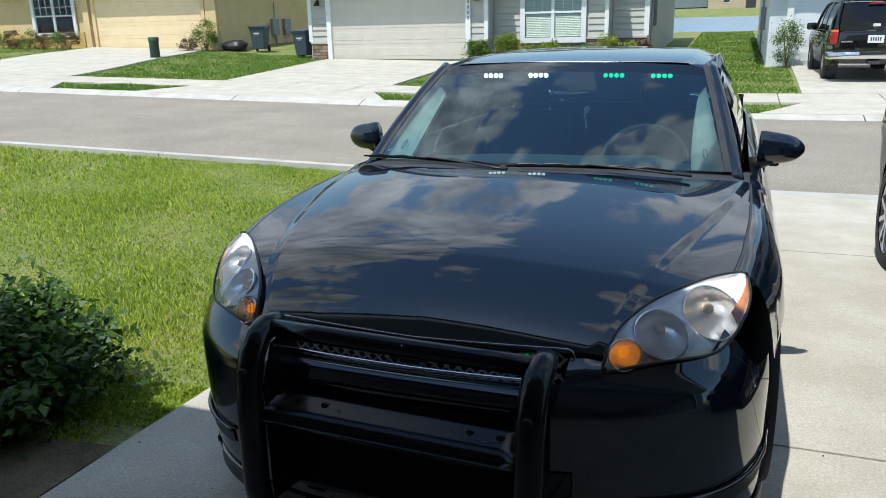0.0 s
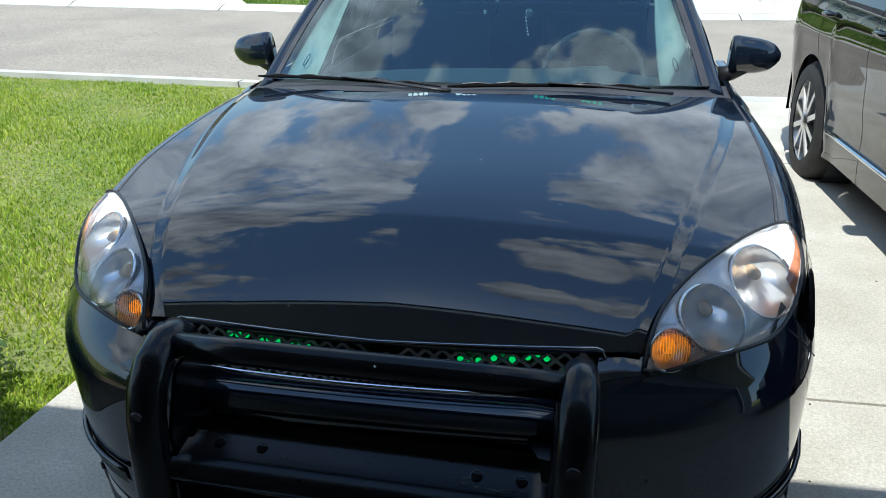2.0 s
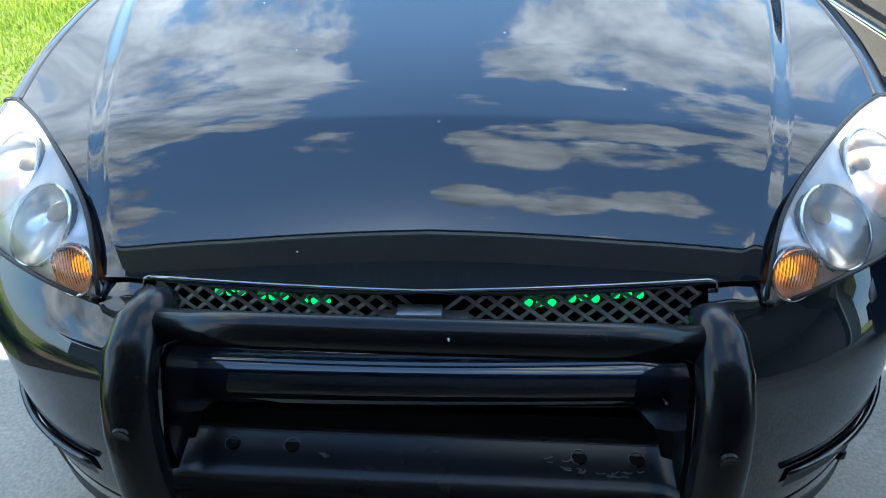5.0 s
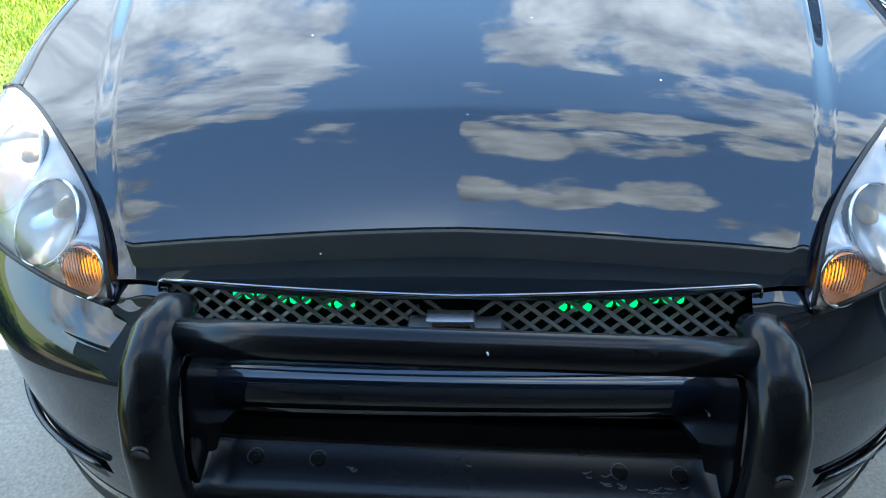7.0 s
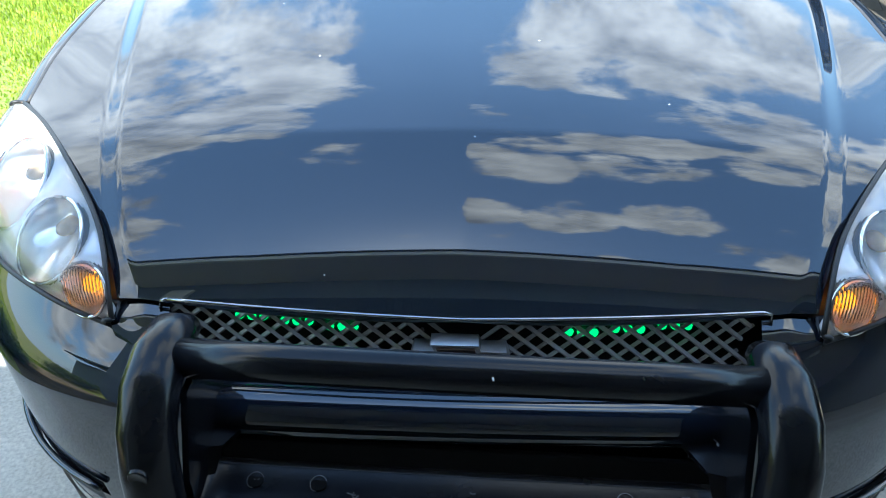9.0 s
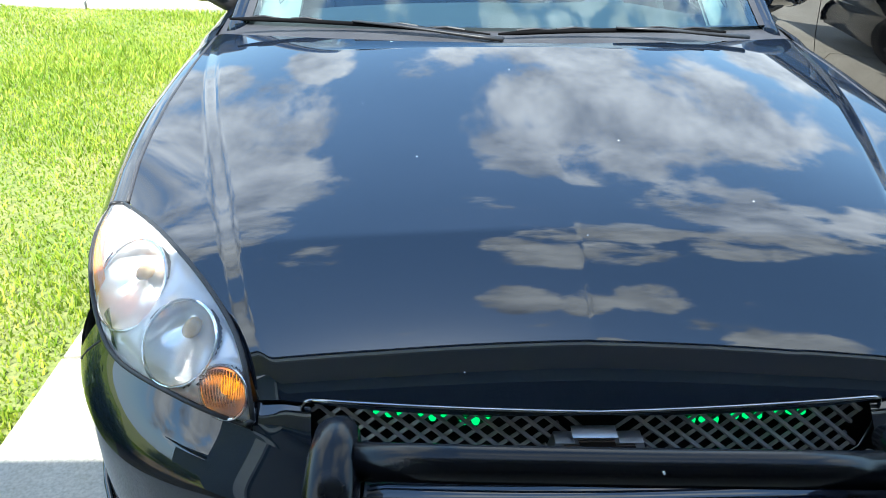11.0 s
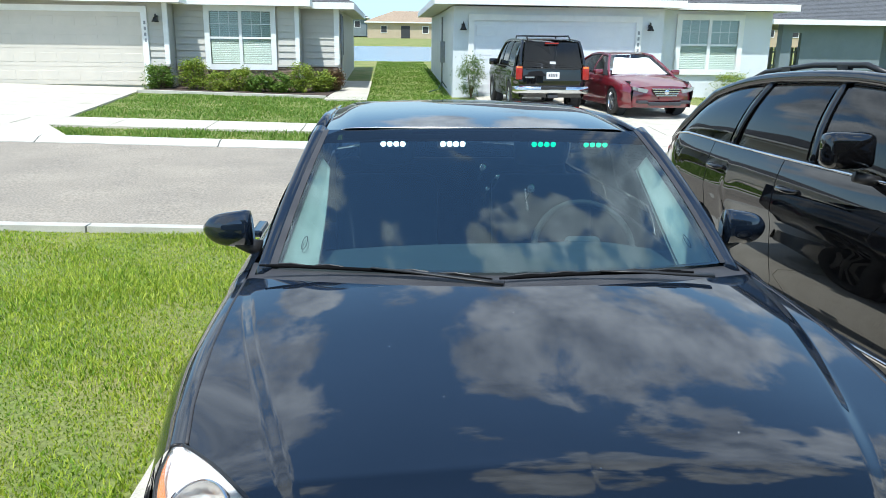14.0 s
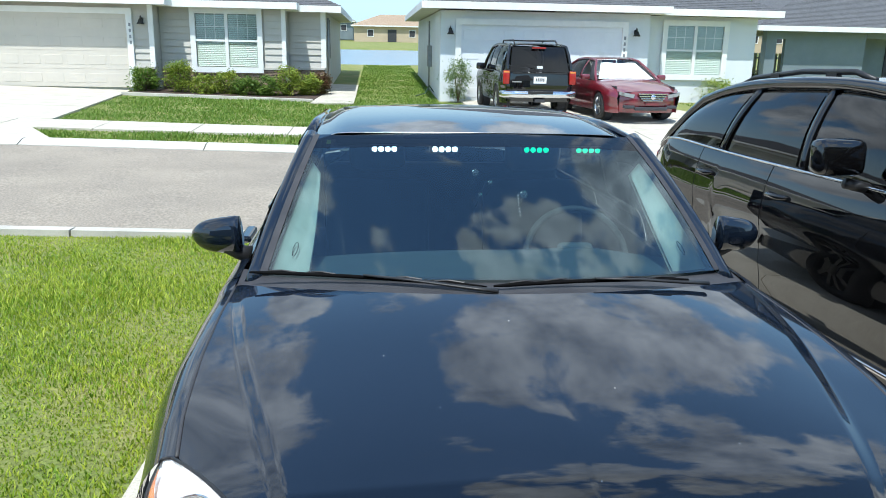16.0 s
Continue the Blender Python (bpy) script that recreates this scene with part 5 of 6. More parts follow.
        part("roof_rail", tube([cab_side(sx, (lerp(cab0, cab0 + .1, 0), roof0), 0)] + [cab_side(sx, (cab0, roof0), k) for k in (.3, .6, .9)] + [cab_side(sx, (y, y), 1.0) + Vector((0, 0, .008)) for y in np.linspace(roof0, roof1, 14)] + [cab_side(sx, (cab1, roof1), k) for k in (.7, .3, 0)], .036, 8), mat, car, smooth=True)
        part("belt_trim", tube([(sx * (plan(y) - spec["shoulder"] + .004), y, belt(y) + .002) for y in np.linspace(cab0 + .15, cab1 - .1, 16)], .008, 6), spec.get("trim", M_PLASTIC), car, "belt line trim", True)

    def roof_pt(u, v):
        s, y = 2 * u - 1, lerp(roof0, roof1, v)
        return (s * (rw + .01), y, rz(y) - .05 * abs(s) ** 3)
    part("roof", sheet(roof_pt, 16, 20), mat, car, "roof", True)
    wsw = part("windshield", outward(sheet(lambda u, v: (lerp(-1, 1, u) * lerp(plan(cab0) - spec["shoulder"] - .04, rw - .02, v), lerp(cab0 - .05 + .12 * (2 * u - 1) ** 2, roof0, v), lerp(deck(cab0) - .01, rz(roof0) - .01, v) + .02 * math.sin(math.pi * v) - .03 * (2 * u - 1) ** 2), 14, 8), (0, L / 2, .9)), glass_mat, car, "windshield", True)
    if spec.get("sunshade"):
        part("sunshade", sheet(lambda u, v: (lerp(-1, 1, u) * lerp(plan(cab0) - spec["shoulder"] - .12, rw - .10, v), lerp(cab0 + .02 + .12 * (2 * u - 1) ** 2, roof0 + .06, v * .86), lerp(deck(cab0) - .03, rz(roof0) - .03, v * .86) + .012 * math.sin(9 * u)), 24, 8), M_SUNSHADE, car, "crumpled silver sunshade inside the windshield", True)
    rg = part("rear_window", outward(sheet(lambda u, v: (lerp(-1, 1, u) * lerp(plan(cab1) - spec["shoulder"] - .06, rw - .05, v), lerp(cab1 - .005, roof1 + .012, v) + .012, lerp(belt(cab1) + .02, rz(roof1) - .05, v)), 12, 8), (0, L / 2, .9)), glass_mat, car, "dark rear window", True)
    part("cabin_floor", box(-W + .3, W - .3, cab0 + .3, cab1 - .2, low + .1, low + .15), M_DARK, car)
    for sx in (-1, 1):
        hx = plan(cab0 + .35)
        my = spec.get("mirror_y", cab0 + .31)
        m = part("side_mirror", box(sx * (hx - .02), sx * (hx + .20), my - .06, my + .06, belt(my) + spec.get("mirror_up", .0), belt(my) + spec.get("mirror_up", .0) + spec.get("mirror_h", .15), bevel=.035), mat, car, "door mirror", True)
        part("mirror_foot", tube([(sx * (hx - .10), my, belt(my) - .01), (sx * (hx + .04), my, belt(my) + .02)], .025, 8), M_PLASTIC, m, smooth=True)
    return car, front, back, roof_pt, plan, belt


def build_big_suv():
    spec = dict(length=5.1, width=1.93, belt=[(0, .90), (.5, 1.03), (1.5, 1.13), (2.2, 1.155), (3.2, 1.18), (4.2, 1.215), (4.8, 1.20), (5.1, 1.12)],
                deck=[(0, .96), (.5, 1.08), (1.5, 1.19), (5.1, 1.2)], low=.24, arch=.42, wheels=(1.05, 4.12), wheel_r=.375, rim=.26, shoulder=.06, spokes=10,
                mirror_y=2.30, cuts=(.12, 1.60, 3.10, 4.02, 5.06), panels=("fender", "front_door", "rear_door", "rear_quarter"), cab=(1.55, 5.0), roof=(2.25, 4.45),
                roof_z=[(2.1, 1.57), (2.6, 1.64), (3.3, 1.66), (4.0, 1.625), (4.6, 1.52)], roof_w=1.46, sill=.40, trim=M_CHROME, mirror_h=.16, mirror_up=.055,
                windows=[(1.95, 2.80, 2.42, 2.84), (2.92, 3.72, 2.94, 3.58), (3.86, 4.72, 3.72, 4.30)], pillars=[(2.86, 2.89), (3.80, 3.65)])
    car, front, back, roof_pt, plan, belt = build_vehicle("suv", "glossy black seven-seat sport utility vehicle beside the sedan", (2.70, .03, -.03), 0, -2.7, spec, M_PAINT_BLACK, M_TINT)
    for sx in (-1, 1):
        rail = part("roof_rack", tube([(sx * .62, 2.75, 1.63), (sx * .63, 2.9, 1.672), (sx * .63, 3.4, 1.682), (sx * .62, 4.0, 1.65), (sx * .61, 4.3, 1.575)], .016, 8), M_PLASTIC, car, "low black roof rack rail", True)
        for y in (3.1, 3.7):
            part("rack_foot", box(sx * .63 - .015, sx * .63 + .015, y - .05, y + .05, 1.59, 1.675), M_PLASTIC, rail)
        part("headlight", box(sx * .60 - .18, sx * .60 + .18, .02, .16, .78, .92, bevel=.04), M_SILVER, car, smooth=True)
        part("tail_lamp", box(sx * .70 - .14, sx * .70 + .16, 5.0, 5.1, .98, 1.10, bevel=.03), M_RED_LAMP, car, smooth=True)
    part("grille", box(-.42, .42, -.08, .0, .62, .88, bevel=.03), M_PLASTIC, front)
    return car


def build_old_suv():
    spec = dict(length=4.7, width=1.79, belt=[(0, .92), (.6, 1.0), (1.4, 1.03), (2.5, 1.05), (4.0, 1.05), (4.7, 1.04)], deck=[(0, .96), (.6, 1.06), (1.35, 1.10), (4.7, 1.08)],
                low=.32, arch=.40, wheels=(.90, 3.74), wheel_r=.36, rim=.20, shoulder=.035, spokes=5, cuts=(.12, 1.45, 2.48, 3.32, 4.66), panels=("fender", "front_door", "rear_door", "rear_quarter"),
                cab=(1.45, 4.66), roof=(2.0, 4.36), roof_z=[(1.9, 1.66), (2.4, 1.72), (3.3, 1.735), (4.0, 1.72), (4.5, 1.67)], roof_w=1.36, tail_bulge=.03,
                windows=[(1.80, 2.42, 2.18, 2.44), (2.52, 3.28, 2.52, 3.26), (3.40, 4.36, 3.40, 4.22)], pillars=[(2.46, 2.48), (3.34, 3.33)], mirror_h=.17, handle=M_PLASTIC)
    car, front, back, roof_pt, plan, belt = build_vehicle("suv", "older black sport utility vehicle with chrome bumper, tail to the street", (3.52, 17.55, gz(3.5, 19) + .02), 184, 0, spec, M_PAINT_BLACK, M_TINT)
    car.matrix_basis = Matrix.Translation((3.50, 17.55, gz(3.5, 19) + .02)) @ Matrix.Rotation(radians(181), 4, "Z") @ Matrix.Translation((0, -4.7, 0))
    bump = part("rear_bumper", tube([(-.88, 4.50, .55), (-.84, 4.70, .55), (-.5, 4.80, .55), (.5, 4.80, .55), (.84, 4.70, .55), (.88, 4.50, .55)], .085, 12, squash=((0, 0, 1), .7)), M_CHROME, car, "chrome rear bumper", True)
    part("bumper_step", box(-.30, .30, 4.78, 4.87, .56, .625, bevel=.01), M_PLASTIC, bump)
    part("hitch", box(-.12, .12, 4.70, 4.82, .36, .44, bevel=.01), M_DARK, bump)
    for sx in (-1, 1):
        lamp = part("tail_lamp", box(sx * .80 - .075, sx * .80 + .075, 4.58, 4.70, .78, 1.09, bevel=.015), M_RED_LAMP, car, "red tail lamp", True)
        part("amber_section", box(sx * .80 - .07, sx * .80 + .07, 4.62, 4.703, 1.04, 1.08, bevel=.008), M_AMBER_OFF, lamp, "amber turn section")
        rail = part("roof_rack", tube([(sx * .52, 2.5, 1.72), (sx * .52, 2.58, 1.79), (sx * .52, 3.9, 1.79), (sx * .52, 4.1, 1.70)], .018, 8), M_PLASTIC, car, "black roof rack rail", True)
    for y in (2.75, 3.85):
        part("rack_bar", tube([(-.52, y, 1.785), (.52, y, 1.785)], .015, 8), M_PLASTIC, car, "roof rack cross bar", True)
    plate = part("number_plate", box(-.155, .155, 4.725, 4.74, .80, .96, bevel=.004), M_WHITE_SIGN, car, "white number plate with dark bars")
    for i in range(5):
        part("plate_bar", box(-.10 + i * .045, -.075 + i * .045, 4.741, 4.744, .85, .92), M_DARK, plate)
    part("tail_trim", box(-.66, .66, 4.71, 4.725, 1.02, 1.05, bevel=.005), M_PLASTIC, car)
    part("badge_bar", box(.44, .66, 4.715, 4.724, .82, .85, bevel=.003), M_ALLOY, car, "plain bright badge bar")
    part("sticker", box(-.07, .07, 4.63, 4.64, 1.14, 1.20), M_WHITE_SIGN, car, "small white window sticker")
    part("brake_lamp", box(-.17, .17, 4.44, 4.47, 1.60, 1.63, bevel=.005), M_RED_LAMP, car, "high red brake lamp")
    part("rear_wiper", tube([(.0, 4.71, 1.09), (.12, 4.68, 1.18), (.30, 4.66, 1.24)], .007, 6), M_PLASTIC, car)


def build_red_sedan():
    spec = dict(length=4.73, width=1.83, belt=[(0, .66), (.5, .76), (1.2, .87), (2.2, .92), (3.4, .96), (4.2, .97), (4.73, .90)], deck=[(0, .70), (.5, .82), (1.25, .95), (3.9, 1.04), (4.3, 1.05), (4.73, .98)],
                low=.20, arch=.36, wheels=(.93, 3.67), wheel_r=.32, rim=.22, shoulder=.07, spokes=5, cuts=(.12, 1.42, 2.45, 3.3, 4.68), panels=("fender", "front_door", "rear_door", "rear_quarter"),
                cab=(1.30, 4.05), roof=(2.05, 3.30), roof_z=[(1.9, 1.37), (2.3, 1.425), (2.8, 1.44), (3.4, 1.39)], roof_w=1.12, sunshade=True, mirror_h=.13,
                windows=[(1.75, 2.40, 2.20, 2.46), (2.50, 3.25, 2.54, 3.12)], pillars=[(2.46, 2.50)])
    car, front, back, roof_pt, plan, belt = build_vehicle("sedan", "dark red sedan with a silver sunshade, nose to the street", (5.95, 16.75, gz(6, 18) + .02), 6, 0, spec, M_PAINT_RED, M_CLEAR)
    g = part("grille", prism([(-.34, .66), (.34, .66), (.24, .50), (-.24, .50)], "Y", -.10, -.03), M_PLASTIC, front, "black grille")
    for z, w in ((.655, .36), (.60, .33), (.55, .29), (.505, .25)):
        part("grille_bar", box(-w, w, -.125, -.10, z - .011, z + .011, bevel=.004), M_CHROME, g, "chrome grille bar")
    part("emblem", lathe([(0, -.14), (.055, -.138), (.06, -.12)], 20, "Y", (0, 0, .585)), M_CHROME, g, "plain round chrome emblem", True)
    for sx in (-1, 1):
        part("headlight", prism([(sx * .40, .635), (sx * .66, .675), (sx * .66, .60), (sx * .43, .555)], "Y", -.01, .18), M_ALLOY, front, "silver clear headlamp")
        part("amber_corner", prism([(sx * .66, .675), (sx * .755, .695), (sx * .755, .63), (sx * .66, .60)], "Y", .06, .30), M_ALLOY, front, "clear corner lamp")
        part("fog_slot", box(sx * .52 - .13, sx * .52 + .13, -.045, .08, .32, .39, bevel=.02), M_DARK, front, "dark fog lamp slot")
    part("lower_intake", box(-.40, .40, -.085, .0, .28, .36, bevel=.02), M_DARK, front, "dark lower intake")
    part("number_plate", box(-.16, .16, -.10, -.085, .40, .47), M_PAINT_RED, front)


build_big_suv()
build_old_suv()
build_red_sedan()


# ---- houses across the street ----
def window_set(house, x0, x1, z0, z1, y, grid=True, name="window", facing=-1):
    """A double window: white surround, two sashes a side, panes, muntins, blinds behind."""
    w = part(name, joined(*[prism(o, "Y", y - .05, y + .02) for o in (
        [(x0 - .16, z1), (x1 + .16, z1), (x1 + .16, z1 + .17), (x0 - .16, z1 + .17)], [(x0 - .16, z0 - .17), (x1 + .16, z0 - .17), (x1 + .16, z0), (x0 - .16, z0)],
        [(x0 - .16, z0), (x0, z0), (x0, z1), (x0 - .16, z1)], [(x1, z0), (x1 + .16, z0), (x1 + .16, z1), (x1, z1)])]), M_TRIM, house, "white-trimmed double window")
    mid = (x0 + x1) / 2
    part("mullion", box(mid - .05, mid + .05, y - .03, y + .03, z0, z1), M_TRIM, w)
    for a, b in ((x0, mid - .05), (mid + .05, x1)):
        zm = (z0 + z1) / 2
        part("meeting_rail", box(a, b, y - .015, y + .03, zm - .03, zm + .03), M_TRIM, w)
        for c, d in ((z0, zm - .03), (zm + .03, z1)):
            part("pane", box(a, b, y + .01, y + .016, c, d), M_WINDOW, w, "window pane").visible_shadow = False
            if grid and c > zm:
                for k in (1 / 3, 2 / 3):
                    part("muntin", box(lerp(a, b, k) - .01, lerp(a, b, k) + .01, y + .0, y + .009, c, d), M_TRIM, w)
                part("muntin", box(a, b, y + .0, y + .008, (c + d) / 2 - .01, (c + d) / 2 + .01), M_TRIM, w)
    n = int((z1 - z0) / .055)
    slats = []
    for i in range(n):
        z = z0 + .03 + i * .055
        slats.append(prism([(y + .030, z), (y + .045, z + .042), (y + .048, z + .041), (y + .033, z - .002)], "X", x0 + .02, x1 - .02))
    part("blinds", joined(*slats), M_BLIND, w, "half-closed pale blinds")
    # dark sheet just behind the blinds, standing in for the room's shade
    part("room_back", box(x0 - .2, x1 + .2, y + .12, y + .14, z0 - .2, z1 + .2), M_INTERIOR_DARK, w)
    return w


def garage_door(house, x0, x1, z0, z1, y, mat, rows=4, cols=8, number_x=None, trim=None):
    door = part("garage_door", box(x0, x1, y + .04, y + .09, z0, z1), mat, house, "closed panelled garage door")
    h, wdt = (z1 - z0) / rows, (x1 - x0) / cols
    for r in range(rows):
        part("door_groove", box(x0, x1, y + .034, y + .041, z0 + r * h - .004, z0 + r * h + .006), mat, door)
        for c in range(cols):
            a, b = x0 + c * wdt + .07, x0 + (c + 1) * wdt - .07
            p = [(a, z0 + r * h + .12), (b, z0 + r * h + .12), (b, z0 + (r + 1) * h - .14), (a, z0 + (r + 1) * h - .14)]
            part("raised_panel", box(p[0][0], p[1][0], y + .033, y + .045, p[0][1], p[2][1], bevel=.006), mat, door)
    tr = [(x0 - .17, x0, z0, z1), (x1, x1 + .17, z0, z1), (x0 - .17, x1 + .17, z1, z1 + .17)]
    for a, b, c, d in tr:
        part("door_trim", box(a, b, y - .035, y + .05, c, d), trim or M_TRIM, house, "garage door trim")
    if number_x is not None:
        for i in range(4):
            part("number_bar", box(number_x - .03, number_x + .03, y - .042, y - .036, z1 - .35 - i * .17, z1 - .25 - i * .17), M_GREY_METAL, house, "dark upright number bar")


def siding(house, x0, x1, z0, z1, y, board=.2):
    """Lap siding: one tilted board over the other."""
    n = max(1, round((z1 - z0) / board))
    h = (z1 - z0) / n
    for i in range(n):
        z = z0 + i * h
        part("siding_board", prism([(y + .012, z + h + .01), (y + .03, z + h + .01), (y + .03, z), (y - .022, z), (y - .022, z + .012)], "X", x0, x1), M_SIDING, house)


def ledge_stone(house, x0, x1, z0, z1, y, seed):
    rng = random.Random(seed)
    part("stone_backing", box(x0, x1, y - .01, y + .05, z0, z1), M_DARK, house)
    z = z0
    while z < z1 - .03:
        h = min(rng.uniform(.07, .12), z1 - z)
        x = x0
        while x < x1 - .03:
            w = min(rng.uniform(.15, .42), x1 - x)
            d = rng.uniform(.03, .06)
            part("stone", box(x + .006, x + w - .006, y - d, y, z + .005, z + h - .005, bevel=.008), M_STONE, house)
            x += w
        z += h
    part("stone_cap", box(x0 - .02, x1 + .02, y - .08, y + .02, z1, z1 + .07, bevel=.006), M_KERB, house, "pale stone cap")


def wall_lamp(x, y, z, label):
    l = thing("wall_lamp", label, "wall lamp", "garage wall lamps", at=(x, y, z))
    part("back_plate", box(-.05, .05, -.02, .0, -.05, .12, bevel=.01), M_PLASTIC, l)
    part("arm", tube([(0, -.01, .10), (0, -.08, .17), (0, -.13, .14), (0, -.13, .08)], .011, 8), M_PLASTIC, l, smooth=True)
    part("shade", lathe([(.02, .08), (.05, .06), (.07, .0), (.11, -.07), (.105, -.07), (.06, .0)], 18, "Z", (0, -.13, 0)), M_PLASTIC, l, "dark bell-shaped shade", True)
    part("bulb", lathe([(0, -.05), (.03, -.03), (.03, .02), (.0, .04)], 12, "Z", (0, -.13, -.01)), M_WHITE_SIGN, l, smooth=True)


def hip_roof(house, x0, x1, y0, y1, z, mat, pitch=.42, soffit=True, fascia_h=.20):
    """A hipped roof with fascia boards and courses of shingle; eave corners at (x0..x1, y0..y1)."""
    run = min(x1 - x0, y1 - y0) / 2
    top = z + run * pitch
    if (x1 - x0) >= (y1 - y0):
        r0, r1 = (x0 + run, (y0 + y1) / 2, top), (x1 - run, (y0 + y1) / 2, top)
    else:
        r0, r1 = ((x0 + x1) / 2, y0 + run, top), ((x0 + x1) / 2, y1 - run, top)
    c = [(x0, y0, z), (x1, y0, z), (x1, y1, z), (x0, y1, z)]
    verts = c + [r0, r1]
    faces = [(0, 1, 5, 4), (2, 3, 4, 5), (1, 2, 5), (3, 0, 4), (0, 3, 2, 1)] if (x1 - x0) >= (y1 - y0) else [(0, 1, 4), (1, 2, 5, 4), (2, 3, 5), (3, 0, 4, 5), (0, 3, 2, 1)]
    roof = part("roof", (verts, faces), mat, house, "shingled hip roof")
    # shingle courses on the front slope, thin steps
    def slope(a, b, e0, e1, k0, k1):
        p, q = Vector(a).lerp(Vector(e0), k0), Vector(b).lerp(Vector(e1), k0)
        r, s = Vector(b).lerp(Vector(e1), k1), Vector(a).lerp(Vector(e0), k1)
        return p, q, r, s
    n = int(run * 1.08 / .145)
    fs = ((0, 1, r0, r1 if (x1 - x0) >= (y1 - y0) else r0),)
    for i0, i1, e0, e1 in fs:
        vs, fc = [], []
        for i in range(n):
            p, q, r, s = slope(c[i0], c[i1], e0, e1, i / n, (i + 1) / n)
            k = len(vs)
            vs += [p + Vector((0, 0, .020)), q + Vector((0, 0, .020)), r + Vector((0, 0, .006)), s + Vector((0, 0, .006)), p, q]
            fc += [(k, k + 1, k + 2, k + 3), (k + 4, k + 5, k + 1, k)]
        part("shingle_layer", (vs, fc), mat, roof, "overlapping shingle courses")
    for a, b in ((0, 1), (1, 2), (2, 3), (3, 0)):
        p, q = Vector(c[a]), Vector(c[b])
        d = (q - p).normalized()
        nrm = Vector((d.y, -d.x, 0))
        vs = [p, q, q + Vector((0, 0, -fascia_h)), p + Vector((0, 0, -fascia_h))]
        vs += [v - nrm * .03 for v in vs]
        off = nrm * .004
        vs = [v + off for v in vs]
        part("fascia", ([tuple(v) for v in vs], [(0, 1, 2, 3), (7, 6, 5, 4), (0, 4, 5, 1), (2, 6, 7, 3), (1, 5, 6, 2), (0, 3, 7, 4)]), M_TRIM, house, "white fascia and gutter")
    part("soffit", box(x0 + .02, x1 - .02, y0 + .02, y1 - .02, z - fascia_h + .015, z - fascia_h + .03), M_ROOF_SOFFIT, house)
    return roof


def build_grey_house():
    z = gz(-8, 24) - .02
    h = thing("house", "grey lap-sided house with white trim and stone base", "house")
    zb, zt = .83, 2.62
    # core volumes
    part("wall", box(-13.6, -6.98, 23.66, 36, z - .4, zt), M_SIDING, h)
    part("wall", box(-7.0, -3.17, 24.34, 36, z - .4, zt), M_SIDING, h)
    part("wall", box(-3.2, -1.98, 25.04, 36, z - .4, zt), M_SIDING, h, "grey side wall")
    garage_door(h, -12.72, -7.72, .21, 2.33, 23.58, M_DOOR_GREY, number_x=-7.62)
    siding(h, -7.55, -7.10, zb, zt, 23.63)
    siding(h, -13.5, -12.9, zb, zt, 23.63)
    siding(h, -12.9, -7.55, 2.50, zt, 23.63)
    siding(h, -6.94, -6.06, zb, zt, 24.31)
    siding(h, -3.80, -3.28, zb, zt, 24.31)
    siding(h, -6.06, -3.80, 2.66, zt + .05, 24.31)
    siding(h, -3.10, -2.12, zb, zt, 25.01)
    ledge_stone(h, -7.55, -7.0, z - .1, zb - .07, 23.64, 1)
    ledge_stone(h, -13.55, -12.9, z - .1, zb - .07, 23.64, 4)
    ledge_stone(h, -6.94, -3.2, z - .1, zb - .07, 24.32, 2)
    ledge_stone(h, -3.10, -2.02, z - .1, zb - .07, 25.02, 3)
    for a, b, y in ((-7.10, -6.96, 23.59), (-13.64, -13.5, 23.59), (-3.28, -3.15, 24.27), (-2.12, -1.96, 24.97)):
        part("corner_board", box(a, b, y, y + .08, zb, zt), M_TRIM, h, "white corner board")
    window_set(h, -5.88, -4.02, .83, 2.42, 24.27)
    part("side_window", box(-1.985, -1.95, 26.5, 27.4, 1.1, 2.4), M_DARK, h, "dark side window frame")
    part("downpipe", tube([(-1.90, 25.3, .3), (-1.90, 25.3, 2.4)], .04, 8), M_GREY_METAL, h, smooth=True)
    hip_roof(h, -14.1, -6.45, 23.05, 36.5, 2.80, M_SHINGLE)
    hip_roof(h, -8.0, -2.75, 23.85, 36.5, 2.78, M_SHINGLE)
    hip_roof(h, -6.0, -1.45, 24.60, 36.5, 2.74, M_SHINGLE)
    wall_lamp(-7.28, 23.60, 2.12, "black bell lamp beside the beige garage door")
    wall_lamp(-13.2, 23.60, 2.12, "black bell lamp on the grey siding")


